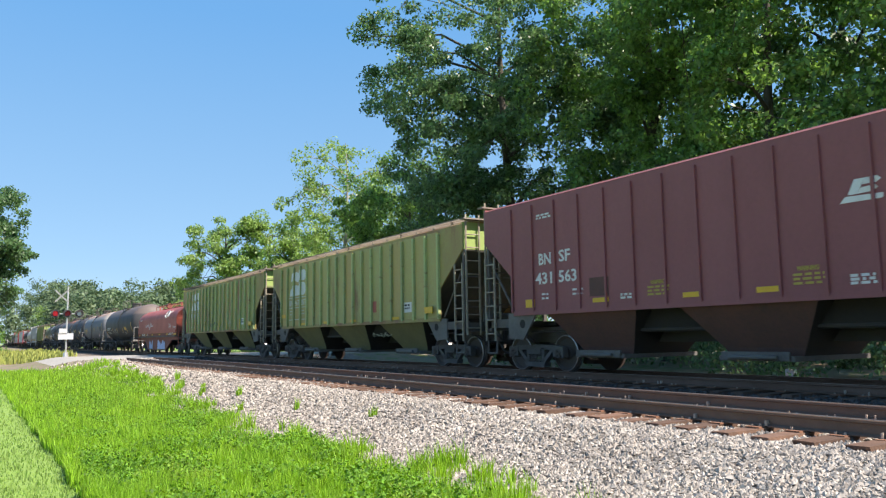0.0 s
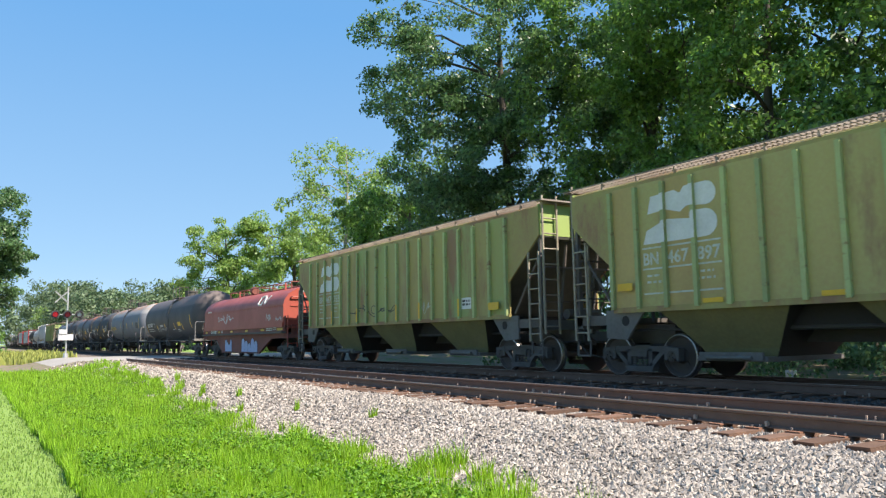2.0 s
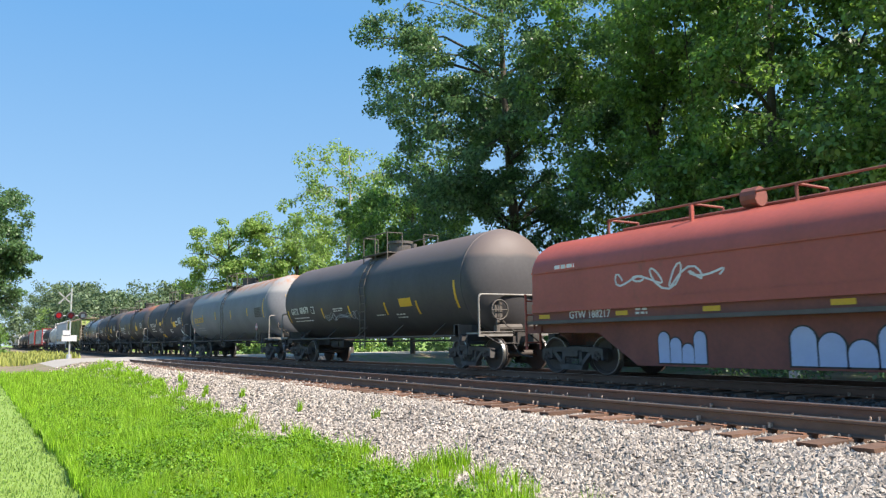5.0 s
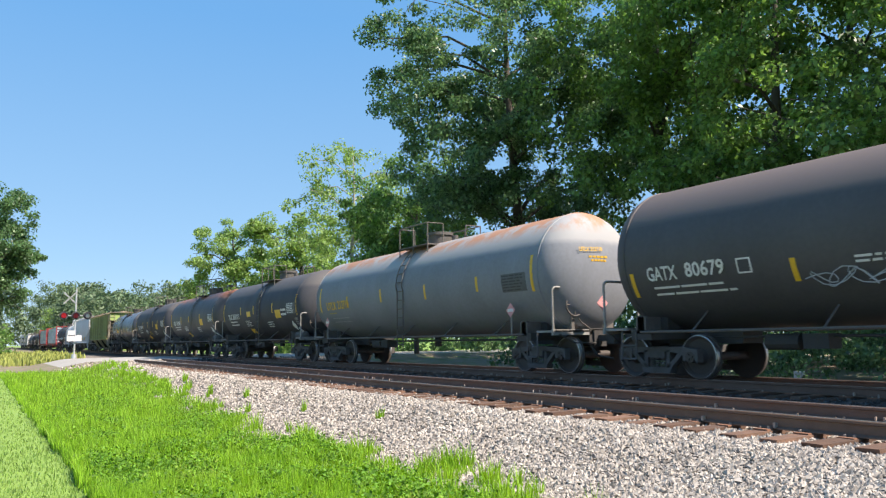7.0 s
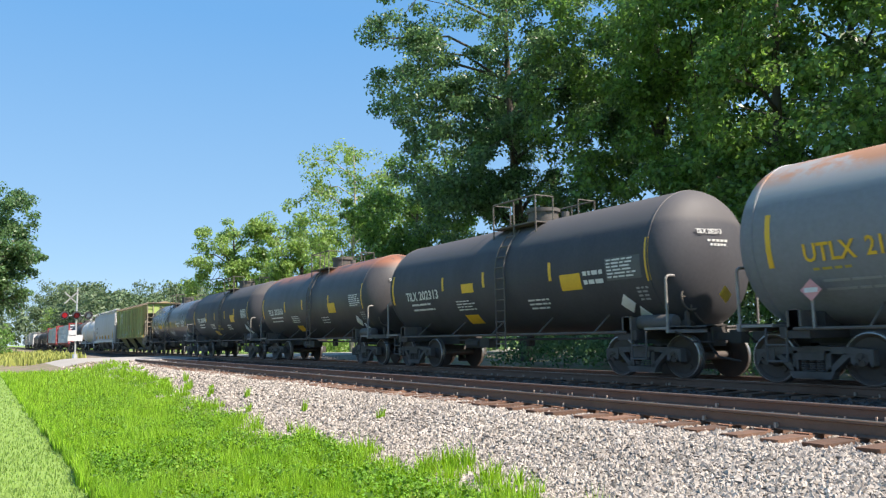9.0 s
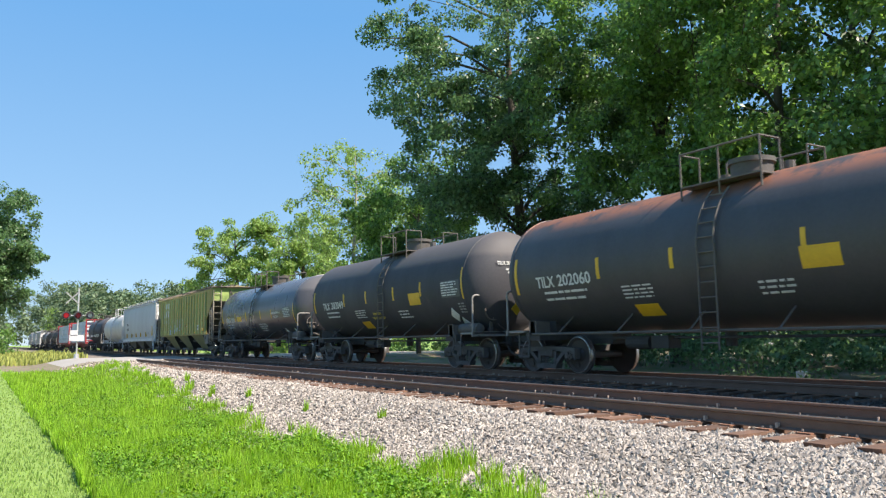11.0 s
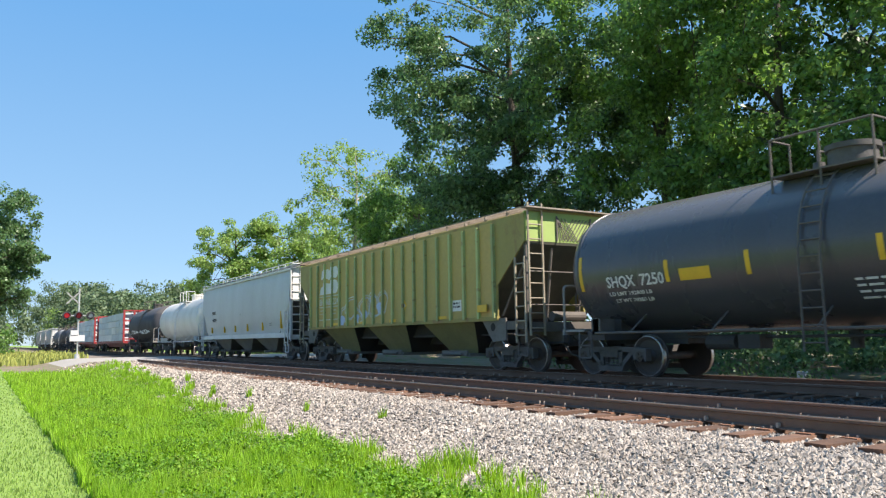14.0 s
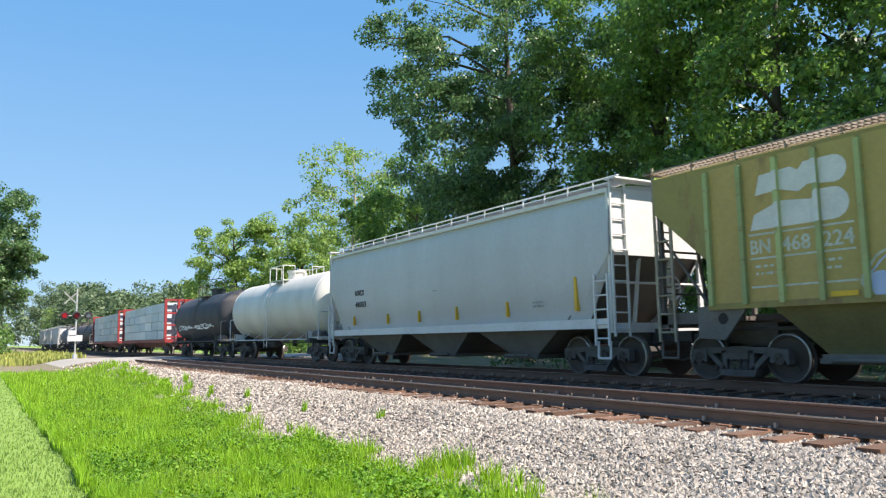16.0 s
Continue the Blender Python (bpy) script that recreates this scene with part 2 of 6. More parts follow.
M = {
    "ballast": shade("ballast", (0.27, 0.22, 0.18), (0.10, 0.08, 0.065), 0.9, fine=22, big=3, amount=0.9, bump=0.9),
    # dark tones of oily dirt, deepened for the train's shadow beside the track
    "stone_dirty_shade": shade("stone_dirty_shade", (0.085, 0.075, 0.068), (0.05, 0.043, 0.04), 0.85, fine=30, big=0.8, amount=0.6, bump=0.2, rnd=0.5, island=True),
    "ballast_dirty_shade": shade("ballast_dirty_shade", (0.065, 0.056, 0.05), (0.04, 0.034, 0.03), 0.95, fine=22, big=1, amount=0.9, bump=0.9),
    "stone": shade("stone", (0.39, 0.345, 0.295), (0.20, 0.172, 0.147), 0.85, fine=30, big=0.8, amount=0.6, bump=0.2, rnd=0.5, island=True),
    "soil": shade("soil", (0.20, 0.15, 0.10), (0.30, 0.25, 0.18), 0.95, big=0.7, fine=12, bump=0.5, third=(0.10, 0.16, 0.03), third_at=0.5),
    "lawn": shade("lawn", (0.21, 0.32, 0.06), (0.15, 0.25, 0.04), 0.9, big=0.5, fine=30, bump=0.6, third=(0.22, 0.26, 0.08), third_at=0.6),
    "grass": shade("grass", (0.25, 0.43, 0.03), (0.13, 0.29, 0.02), 0.6, big=1.1, fine=6, bump=0, rnd=0.35, island=True, trans=0.35, third=(0.22, 0.32, 0.03), third_at=0.6),
    "weed": shade("weed", (0.11, 0.23, 0.02), (0.08, 0.17, 0.016), 0.7, big=0.8, fine=6, bump=0, rnd=0.4, island=True, trans=0.35, third=(0.2, 0.26, 0.04), third_at=0.6),
    "mown": shade("mown", (0.22, 0.33, 0.08), (0.16, 0.26, 0.05), 0.6, big=0.5, fine=6, bump=0, rnd=0.3, island=True, trans=0.3),
    "straw": shade("straw", (0.34, 0.36, 0.10), (0.25, 0.31, 0.07), 0.7, big=0.8, fine=6, bump=0, rnd=0.3, island=True, trans=0.3),
    "asphalt": shade("asphalt", (0.36, 0.335, 0.30), (0.28, 0.255, 0.225), 0.9, big=0.6, fine=40, bump=0.3),
    "rail": shade("rail", (0.17, 0.098, 0.065), (0.10, 0.06, 0.042), 0.75, big=3, fine=30, bump=0.3),
    "railhead": shade("railhead", (0.45, 0.42, 0.40), (0.25, 0.2, 0.17), 0.35, 0.9, big=2, fine=20, bump=0.05),
    "tie": shade("tie", (0.11, 0.065, 0.045), (0.26, 0.135, 0.08), 0.85, big=3, fine=30, bump=0.5, rnd=0.3),
    "plate": shade("plate", (0.26, 0.12, 0.065), (0.15, 0.075, 0.045), 0.85, big=4, fine=40, bump=0.3),
    "spike": shade("spike", (0.42, 0.34, 0.27), (0.25, 0.17, 0.12), 0.7, big=4, fine=40, bump=0.1),
    "bark": shade("bark", (0.085, 0.07, 0.055), (0.045, 0.037, 0.03), 0.9, big=2, fine=20, bump=0.7, streak=4),
    "palebark": shade("palebark", (0.36, 0.33, 0.29), (0.18, 0.16, 0.13), 0.85, big=3, fine=20, bump=0.4, streak=0.4),
    "leaf_dark": shade("leaf_dark", (0.112, 0.198, 0.08), (0.07, 0.138, 0.056), 0.4, big=0.4, fine=3, bump=0, rnd=0.55, island=True, trans=0.46, gloss=0.6),
    "leaf_mid": shade("leaf_mid", (0.145, 0.26, 0.066), (0.095, 0.185, 0.048), 0.42, big=0.4, fine=3, bump=0, rnd=0.5, island=True, trans=0.46, gloss=0.6),
    "leaf_light": shade("leaf_light", (0.22, 0.33, 0.09), (0.155, 0.25, 0.065), 0.5, big=0.4, fine=3, bump=0, rnd=0.4, island=True, trans=0.4),
    # distant leaves carry a slight bluish haze in their colour
    "leaf_far_haze": shade("leaf_far_haze", (0.115, 0.17, 0.085), (0.08, 0.13, 0.065), 0.6, big=0.1, fine=1, bump=0, rnd=0.35, island=True, trans=0.25),
    "green_paint": shade("green_paint", (0.33, 0.315, 0.095), (0.31, 0.205, 0.085), 0.62, big=0.4, fine=14, amount=0.9, bump=0.05, streak=2.5, third=(0.26, 0.14, 0.07), third_at=0.47),
    "green_post": shade("green_post", (0.34, 0.42, 0.17), (0.32, 0.31, 0.13), 0.6, big=1.5, fine=14, amount=0.8, bump=0.05, streak=0.5, third=(0.20, 0.11, 0.05), third_at=0.58, rnd=0.22),
    "olive_paint": shade("olive_paint", (0.31, 0.255, 0.075), (0.25, 0.20, 0.065), 0.65, big=0.6, fine=12, amount=0.9, bump=0.05, streak=2, third=(0.22, 0.135, 0.055), third_at=0.53),
    "red_paint": shade("red_paint", (0.27, 0.082, 0.085), (0.21, 0.065, 0.066), 0.55, big=0.7, fine=12, amount=0.8, bump=0.05, streak=3),
    "coil_red": shade("coil_red", (0.42, 0.088, 0.06), (0.29, 0.07, 0.05), 0.5, big=0.8, fine=12, amount=0.8, bump=0.05, streak=2, third=(0.22, 0.075, 0.05), third_at=0.63),
    "coil_low": shade("coil_low", (0.25, 0.08, 0.058), (0.16, 0.06, 0.048), 0.7, big=1.0, fine=12, amount=0.9, bump=0.1, streak=2),
    # paler tank tops: dust plus sunlight on the upper side, put into the colour
    "tank_black": shade("tank_black", (0.070, 0.070, 0.078), (0.05, 0.05, 0.057), 0.6, big=0.6, fine=15, amount=0.9, bump=0.03, streak=3, third=(0.10, 0.088, 0.084), third_at=0.62, gloss=0.22, sunlit_dust=((0.112, 0.104, 0.104), 3.25)),
    "tank_brown": shade("tank_brown", (0.08, 0.077, 0.08), (0.058, 0.056, 0.06), 0.58, big=0.5, fine=12, amount=0.9, bump=0.03, streak=3, gloss=0.3, sunlit_dust=((0.16, 0.125, 0.115), 3.2)),
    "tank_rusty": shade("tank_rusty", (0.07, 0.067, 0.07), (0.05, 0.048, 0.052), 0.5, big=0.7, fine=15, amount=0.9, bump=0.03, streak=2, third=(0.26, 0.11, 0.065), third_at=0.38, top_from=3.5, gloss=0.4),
    "green_end": shade("green_end", (0.31, 0.42, 0.12), (0.28, 0.36, 0.11), 0.6, big=1.5, fine=14, amount=0.8, bump=0.05),
    # the light top tone holds the sunlit zone as well as dust
    "tank_gloss": shade("tank_gloss", (0.07, 0.07, 0.078), (0.052, 0.052, 0.058), 0.26, big=0.6, fine=15, amount=0.9, bump=0.02, streak=3, sunlit_dust=((0.13, 0.125, 0.128), 3.1)),
    "tank_grey": shade("tank_grey", (0.22, 0.23, 0.255), (0.165, 0.17, 0.185), 0.62, big=0.6, fine=12, amount=0.8, bump=0.03, streak=3, third=(0.40, 0.21, 0.13), third_at=0.43, top_from=3.5, gloss=0.2, sunlit_dust=((0.36, 0.35, 0.345), 3.2)),
    "tank_white": shade("tank_white", (0.68, 0.66, 0.62), (0.52, 0.49, 0.44), 0.5, big=0.6, fine=12, amount=0.9, bump=0.03, streak=4),
    "hopper_grey": shade("hopper_grey", (0.52, 0.53, 0.55), (0.43, 0.43, 0.44), 0.55, big=0.6, fine=12, amount=0.8, bump=0.03, streak=4),
    "hopper_trim": shade("hopper_trim", (0.66, 0.66, 0.66), (0.52, 0.51, 0.5), 0.55, big=1, fine=12, amount=0.8, bump=0.05),
    "roof_tan": shade("roof_tan", (0.30, 0.26, 0.225), (0.19, 0.145, 0.115), 0.8, big=1.5, fine=20, amount=0.9, bump=0.1),
    "truck": shade("truck", (0.105, 0.098, 0.093), (0.065, 0.058, 0.052), 0.75, big=3, fine=30, amount=0.8, bump=0.25),
    "wheel": shade("wheel", (0.065, 0.055, 0.05), (0.10, 0.075, 0.06), 0.7, 0.2, big=4, fine=30, amount=0.8, bump=0.15),
    "tread": shade("tread", (0.42, 0.41, 0.40), (0.3, 0.28, 0.26), 0.35, 0.9, big=4, fine=30, bump=0.05),
    "underframe": shade("underframe", (0.045, 0.042, 0.04), (0.075, 0.065, 0.058), 0.8, big=2, fine=20, amount=0.8, bump=0.2),
    "dirty_steel": shade("dirty_steel", (0.13, 0.115, 0.10), (0.075, 0.065, 0.06), 0.75, big=2, fine=25, amount=0.8, bump=0.2),
    # slope sheets lie in their own shade, which is put into this colour
    "slope_shade": shade("slope_shade", (0.10, 0.10, 0.07), (0.065, 0.06, 0.05), 0.85, big=1, fine=15, amount=0.9, bump=0.1),
    "bay_green": shade("bay_green", (0.20, 0.185, 0.075), (0.13, 0.115, 0.055), 0.85, big=0.8, fine=15, amount=0.9, bump=0.1, third=(0.07, 0.06, 0.04), third_at=0.62),
    # near-black that holds the shade of bay gaps and recesses, with grime
    "bay_shade_black": shade("bay_shade_black", (0.022, 0.02, 0.018), (0.035, 0.031, 0.026), 0.9, big=1.5, fine=15, amount=0.8, bump=0.1),
    "panel_green": shade("panel_green", (0.3, 0.32, 0.11), (0.36, 0.24, 0.09), 0.62, big=0.45, fine=14, amount=0.55, bump=0.05, streak=3.5, third=(0.27, 0.15, 0.075), third_at=0.5, tones=((0.15, 0.37, 0.13), (0.40, 0.31, 0.09), (0.20, 0.36, 0.13), (0.43, 0.28, 0.10), (0.28, 0.35, 0.11), (0.46, 0.25, 0.11), (0.16, 0.38, 0.14))),
    "panel_moss": shade("panel_moss", (0.36, 0.34, 0.12), (0.37, 0.25, 0.10), 0.62, big=0.45, fine=14, amount=0.8, bump=0.05, streak=3, third=(0.25, 0.145, 0.075), third_at=0.57, tones=((0.42, 0.36, 0.13), (0.37, 0.39, 0.135), (0.46, 0.34, 0.12), (0.40, 0.39, 0.14))),
    "panel_olive": shade("panel_olive", (0.38, 0.31, 0.09), (0.33, 0.25, 0.08), 0.65, big=0.5, fine=12, amount=0.8, bump=0.05, streak=3, third=(0.23, 0.135, 0.06), third_at=0.6, tones=((0.47, 0.345, 0.105), (0.42, 0.33, 0.10), (0.49, 0.33, 0.105), (0.44, 0.36, 0.12))),
    "rail_steel": shade("rail_steel", (0.30, 0.29, 0.27), (0.17, 0.15, 0.13), 0.6, big=3, fine=25, amount=0.8, bump=0.1),
    "print_dark": shade("print_dark", (0.09, 0.095, 0.10), (0.06, 0.062, 0.066), 0.6, big=3, fine=20, bump=0.02),
    "leafy": shade("leafy", (0.13, 0.28, 0.025), (0.08, 0.19, 0.018), 0.75, big=1.1, fine=6, bump=0, rnd=0.45, island=True, trans=0.3, third=(0.23, 0.31, 0.035), third_at=0.55),
    "bay_red": shade("bay_red", (0.14, 0.065, 0.05), (0.085, 0.05, 0.042), 0.85, big=0.8, fine=15, amount=0.9, bump=0.1, third=(0.06, 0.045, 0.04), third_at=0.6),
    "bay_grey": shade("bay_grey", (0.16, 0.15, 0.135), (0.10, 0.09, 0.08), 0.85, big=0.8, fine=15, amount=0.9, bump=0.1),
    "ladder_pale": shade("ladder_pale", (0.34, 0.31, 0.235), (0.20, 0.14, 0.10), 0.7, big=3, fine=20, amount=0.8, bump=0.1),
    "white_mark": shade("white_mark", (0.68, 0.68, 0.66), (0.5, 0.5, 0.47), 0.6, big=3, fine=20, amount=0.7, bump=0.02),
    "faded_mark": shade("faded_mark", (0.60, 0.62, 0.57), (0.33, 0.36, 0.26), 0.7, big=4, fine=18, amount=1.0, bump=0.02),
    "yellow_mark": shade("yellow_mark", (0.72, 0.42, 0.02), (0.55, 0.31, 0.02), 0.45, big=3, fine=20, amount=0.7, bump=0.02),
    "dull_yellow": shade("dull_yellow", (0.46, 0.36, 0.06), (0.33, 0.25, 0.05), 0.6, big=3, fine=20, amount=0.8, bump=0.02),
    "grey_mark": shade("grey_mark", (0.30, 0.31, 0.31), (0.2, 0.2, 0.2), 0.6, big=3, fine=20, bump=0.02),
    "blue_mark": shade("blue_mark", (0.42, 0.50, 0.70), (0.33, 0.4, 0.6), 0.6, big=3, fine=20, bump=0.02),
    "dark_mark": shade("dark_mark", (0.03, 0.03, 0.035), (0.05, 0.05, 0.05), 0.6, big=3, fine=20, bump=0.02),
    "placard_red": shade("placard_red", (0.62, 0.30, 0.30), (0.5, 0.2, 0.2), 0.6, big=3, fine=20, amount=0.7, bump=0.02),
    "silver": shade("silver", (0.62, 0.62, 0.62), (0.45, 0.45, 0.45), 0.4, 0.6, big=3, fine=20, bump=0.05),
    "lens_lit": lamp_glow("lens_lit", (0.6, 0.02, 0.03), 0.25),
    "lens_dim": lamp_glow("lens_dim", (0.3, 0.012, 0.015), 0.05),
    "wrap_blue": shade("wrap_blue", (0.52, 0.60, 0.64), (0.40, 0.48, 0.53), 0.4, big=1, fine=10, amount=0.7, bump=0.1, rnd=0.12),
    "wrap_white": shade("wrap_white", (0.70, 0.72, 0.72), (0.55, 0.58, 0.6), 0.4, big=1, fine=10, amount=0.7, bump=0.1, rnd=0.12),
    "beam_red": shade("beam_red", (0.30, 0.03, 0.035), (0.2, 0.025, 0.025), 0.5, big=1, fine=10, amount=0.7, bump=0.05),
}

# ---------------------------------------------------------------- mesh helpers
class Geo:
    """Collects vertices and faces of one part."""

    def __init__(self):
        self.v, self.f = [], []

    def add(self, verts, faces):
        n = len(self.v)
        self.v += [tuple(p) for p in verts]
        self.f += [tuple(i + n for i in q) for q in faces]
        return self

    def box(self, x0, x1, y0, y1, z0, z1, m=None):
        p = [Vector((x, y, z)) for x in (x0, x1) for y in (y0, y1) for z in (z0, z1)]
        if m:
            p = [m @ a for a in p]
        return self.add(p, [(0, 1, 3, 2), (4, 6, 7, 5), (0, 4, 5, 1), (2, 3, 7, 6), (0, 2, 6, 4), (1, 5, 7, 3)])

    def prism(self, poly, y0, y1):
        """A polygon in x and z, drawn out along y."""
        n = len(poly)
        self.add([(x, y0, z) for x, z in poly] + [(x, y1, z) for x, z in poly],
                 [tuple(range(n))] + [tuple(range(2 * n - 1, n - 1, -1))] + [(i, i + n, (i + 1) % n + n, (i + 1) % n) for i in range(n)])
        return self

    def long(self, poly, x0, x1):
        """A polygon in y and z, drawn out along x."""
        n = len(poly)
        self.add([(x0, y, z) for y, z in poly] + [(x1, y, z) for y, z in poly],
                 [tuple(range(n))] + [tuple(range(2 * n - 1, n - 1, -1))] + [(i, i + n, (i + 1) % n + n, (i + 1) % n) for i in range(n)])
        return self

    def rod(self, p, q, r, n=6, r2=None):
        p, q = Vector(p), Vector(q)
        d = (q - p).normalized()
        u = d.orthogonal().normalized()
        w = d.cross(u)
        r2 = r if r2 is None else r2
        a = [math.tau * i / n for i in range(n)]
        ring = [p + (u * math.cos(t) + w * math.sin(t)) * r for t in a] + [q + (u * math.cos(t) + w * math.sin(t)) * r2 for t in a]
        return self.add(ring, [(i, (i + 1) % n, (i + 1) % n + n, i + n) for i in range(n)] + [tuple(range(n - 1, -1, -1)), tuple(range(n, 2 * n))])

    def path(self, pts, r, n=6):
        for a, b in zip(pts, pts[1:]):
            self.rod(a, b, r, n)
        return self

    def turned(self, profile, axis, n=24, centre=(0, 0, 0)):
        """A profile of (radius, position along the axis) turned round the x or y axis."""
        vs = []
        for r, s in profile:
            for i in range(n):
                a = math.tau * i / n
                c, d = r * math.cos(a), r * math.sin(a)
                vs.append((centre[0] + s, centre[1] + c, centre[2] + d) if axis == "x" else (centre[0] + c, centre[1] + s, centre[2] + d))
        k = len(profile)
        fs = [(j * n + i, j * n + (i + 1) % n, (j + 1) * n + (i + 1) % n, (j + 1) * n + i) for j in range(k - 1) for i in range(n)]
        return self.add(vs, fs + [tuple(range(n - 1, -1, -1)), tuple(range((k - 1) * n, k * n))])

    def mesh(self, name, smooth=False):
        me = bpy.data.meshes.new(name)
        me.from_pydata(self.v, [], self.f)
        bm = bmesh.new()
        bm.from_mesh(me)
        bmesh.ops.recalc_face_normals(bm, faces=bm.faces)
        bm.to_mesh(me)
        bm.free()
        if smooth:
            me.shade_smooth()
            me.set_sharp_from_angle(angle=radians(40))
        return me


def part(name, geo, material, parent=None, label="", smooth=False, bevel=0.0, at=None):
    me = geo.mesh(name, smooth) if isinstance(geo, Geo) else geo
    if not me.materials:
        me.materials.append(M[material] if isinstance(material, str) else material)
    ob = new(name, me)
    if parent:
        ob.parent = parent
    if at is not None:
        ob.matrix_basis = at
    if bevel:
        b = ob.modifiers.new("edge", "BEVEL")
        b.width, b.segments, b.limit_method = bevel, 2, "ANGLE"
    if label:
        tagged(ob, label)
    return ob


def stuff_mesh(name, verts, faces, material):
    me = bpy.data.meshes.new(name)
    me.from_pydata(verts, [], faces)
    me.materials.append(M[material])
    return me


def lettering(words, size, material, parent, at, label="", width=None):
    """Flat words on a surface; at is the pose of the baseline's left end (x along the words, y up)."""
    cu = bpy.data.curves.new("words", "FONT")
    cu.body, cu.size, cu.extrude, cu.resolution_u, cu.offset = words, size, 0.002, 2, size * 0.018
    tmp = bpy.data.objects.new("words", cu)
    scene.collection.objects.link(tmp)
    bpy.context.view_layer.update()
    me = bpy.data.meshes.new_from_object(tmp.evaluated_get(bpy.context.evaluated_depsgraph_get()))
    bpy.data.objects.remove(tmp)
    if width:
        xs = [v.co.x for v in me.vertices]
        k = width / (max(xs) - min(xs))
        for v in me.vertices:
            v.co.x *= k
    me.materials.clear()
    me.materials.append(M[material])
    return part("lettering", me, material, parent, label, at=at)


# ---------------------------------------------------------------- ground
NEAR_Y, TRAIN_Y = 8.59, 13.40          # middles of the two tracks
ROAD_X0, ROAD_X1 = -60.5, -47.5        # the level crossing


def smooth(a, b, x):
    t = min(max((x - a) / (b - a), 0), 1)
    return t * t * (3 - 2 * t)


def ground_z(x, y):
    z = -0.66 + 0.46 * smooth(4.3, 6.7, y)
    z -= 0.30 * smooth(15.6, 17.5, y)
    z -= 0.035 * smooth(6.75, 7.0, y) * (1 - smooth(15.0, 15.4, y))
    road = smooth(-44, -47.5, x) * (1 - smooth(-60.5, -66, x))
    z = z + (-0.09 - z) * road * smooth(2, 6, y) * (1 - smooth(17, 40, y) * 0.3)
    z = z + (-0.32 - z) * smooth(-62, -75, x) * (1 - smooth(4, 7, y))
    z += 0.03 * noise.noise((x * 0.5, y * 0.5, 0)) * (1 - road)
    return z


def make_ground():
    xs = [-3000, -1200, -600, -400, -300, -240, -200, -170, -150, -135, -120, -110, -100, -92, -85] + [-80 + 0.7 * i for i in range(124)] + [8, 10, 14, 20, 30, 50, 80, 140, 300, 800, 3000]
    ys = [-3000, -900, -300, -120, -60, -30, -18, -12, -8, -5.5] + [-4 + 0.35 * i for i in range(62)] + [18.5, 20, 22, 25, 30, 36, 45, 60, 80, 120, 200, 400, 900, 3000]
    vs = [(x, y, ground_z(x, y)) for x in xs for y in ys]
    n = len(ys)
    fs = [(i * n + j, (i + 1) * n + j, (i + 1) * n + j + 1, i * n + j + 1) for i in range(len(xs) - 1) for j in range(n - 1)]
    me = stuff_mesh("ground", vs, fs, "soil")
    me.materials.append(M["ballast"])
    me.materials.append(M["asphalt"])
    me.materials.append(M["lawn"])
    me.materials.append(M["ballast_dirty_shade"])
    for p in me.polygons:
        x, y = p.center.x, p.center.y
        edge = 4.2 + 0.4 * noise.noise((x * 0.35, 3.0, 0)) + 1.1 * smooth(-11, -27, x) + 1.8 * smooth(-27, -50, x)
        if ROAD_X0 < x < ROAD_X1 and 4 < y < 200:
            p.material_index = 2
        # dirty track bed, with the train's shadow painted in
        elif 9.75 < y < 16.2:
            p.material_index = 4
        elif edge < y < 21.5 and x > -140:
            p.material_index = 1
        elif y < 1.2 and x > -60 or y > 24 and x < -50 or y < -30:
            p.material_index = 3
    me.shade_smooth()
    return tagged(part("ground", me, "soil"), "gravel ballast bed between grass verge and lawn", "ground", kind="structure")


make_ground()


# ---------------------------------------------------------------- tracks
def rail_profile(y):
    return [(y - 0.07, -0.17), (y + 0.07, -0.17), (y + 0.07, -0.157), (y + 0.012, -0.14), (y + 0.01, -0.045), (y + 0.036, -0.035), (y + 0.036, -0.008), (y + 0.026, 0),
            (y - 0.026, 0), (y - 0.036, -0.008), (y - 0.036, -0.035), (y - 0.01, -0.045), (y - 0.012, -0.14), (y - 0.07, -0.157)]


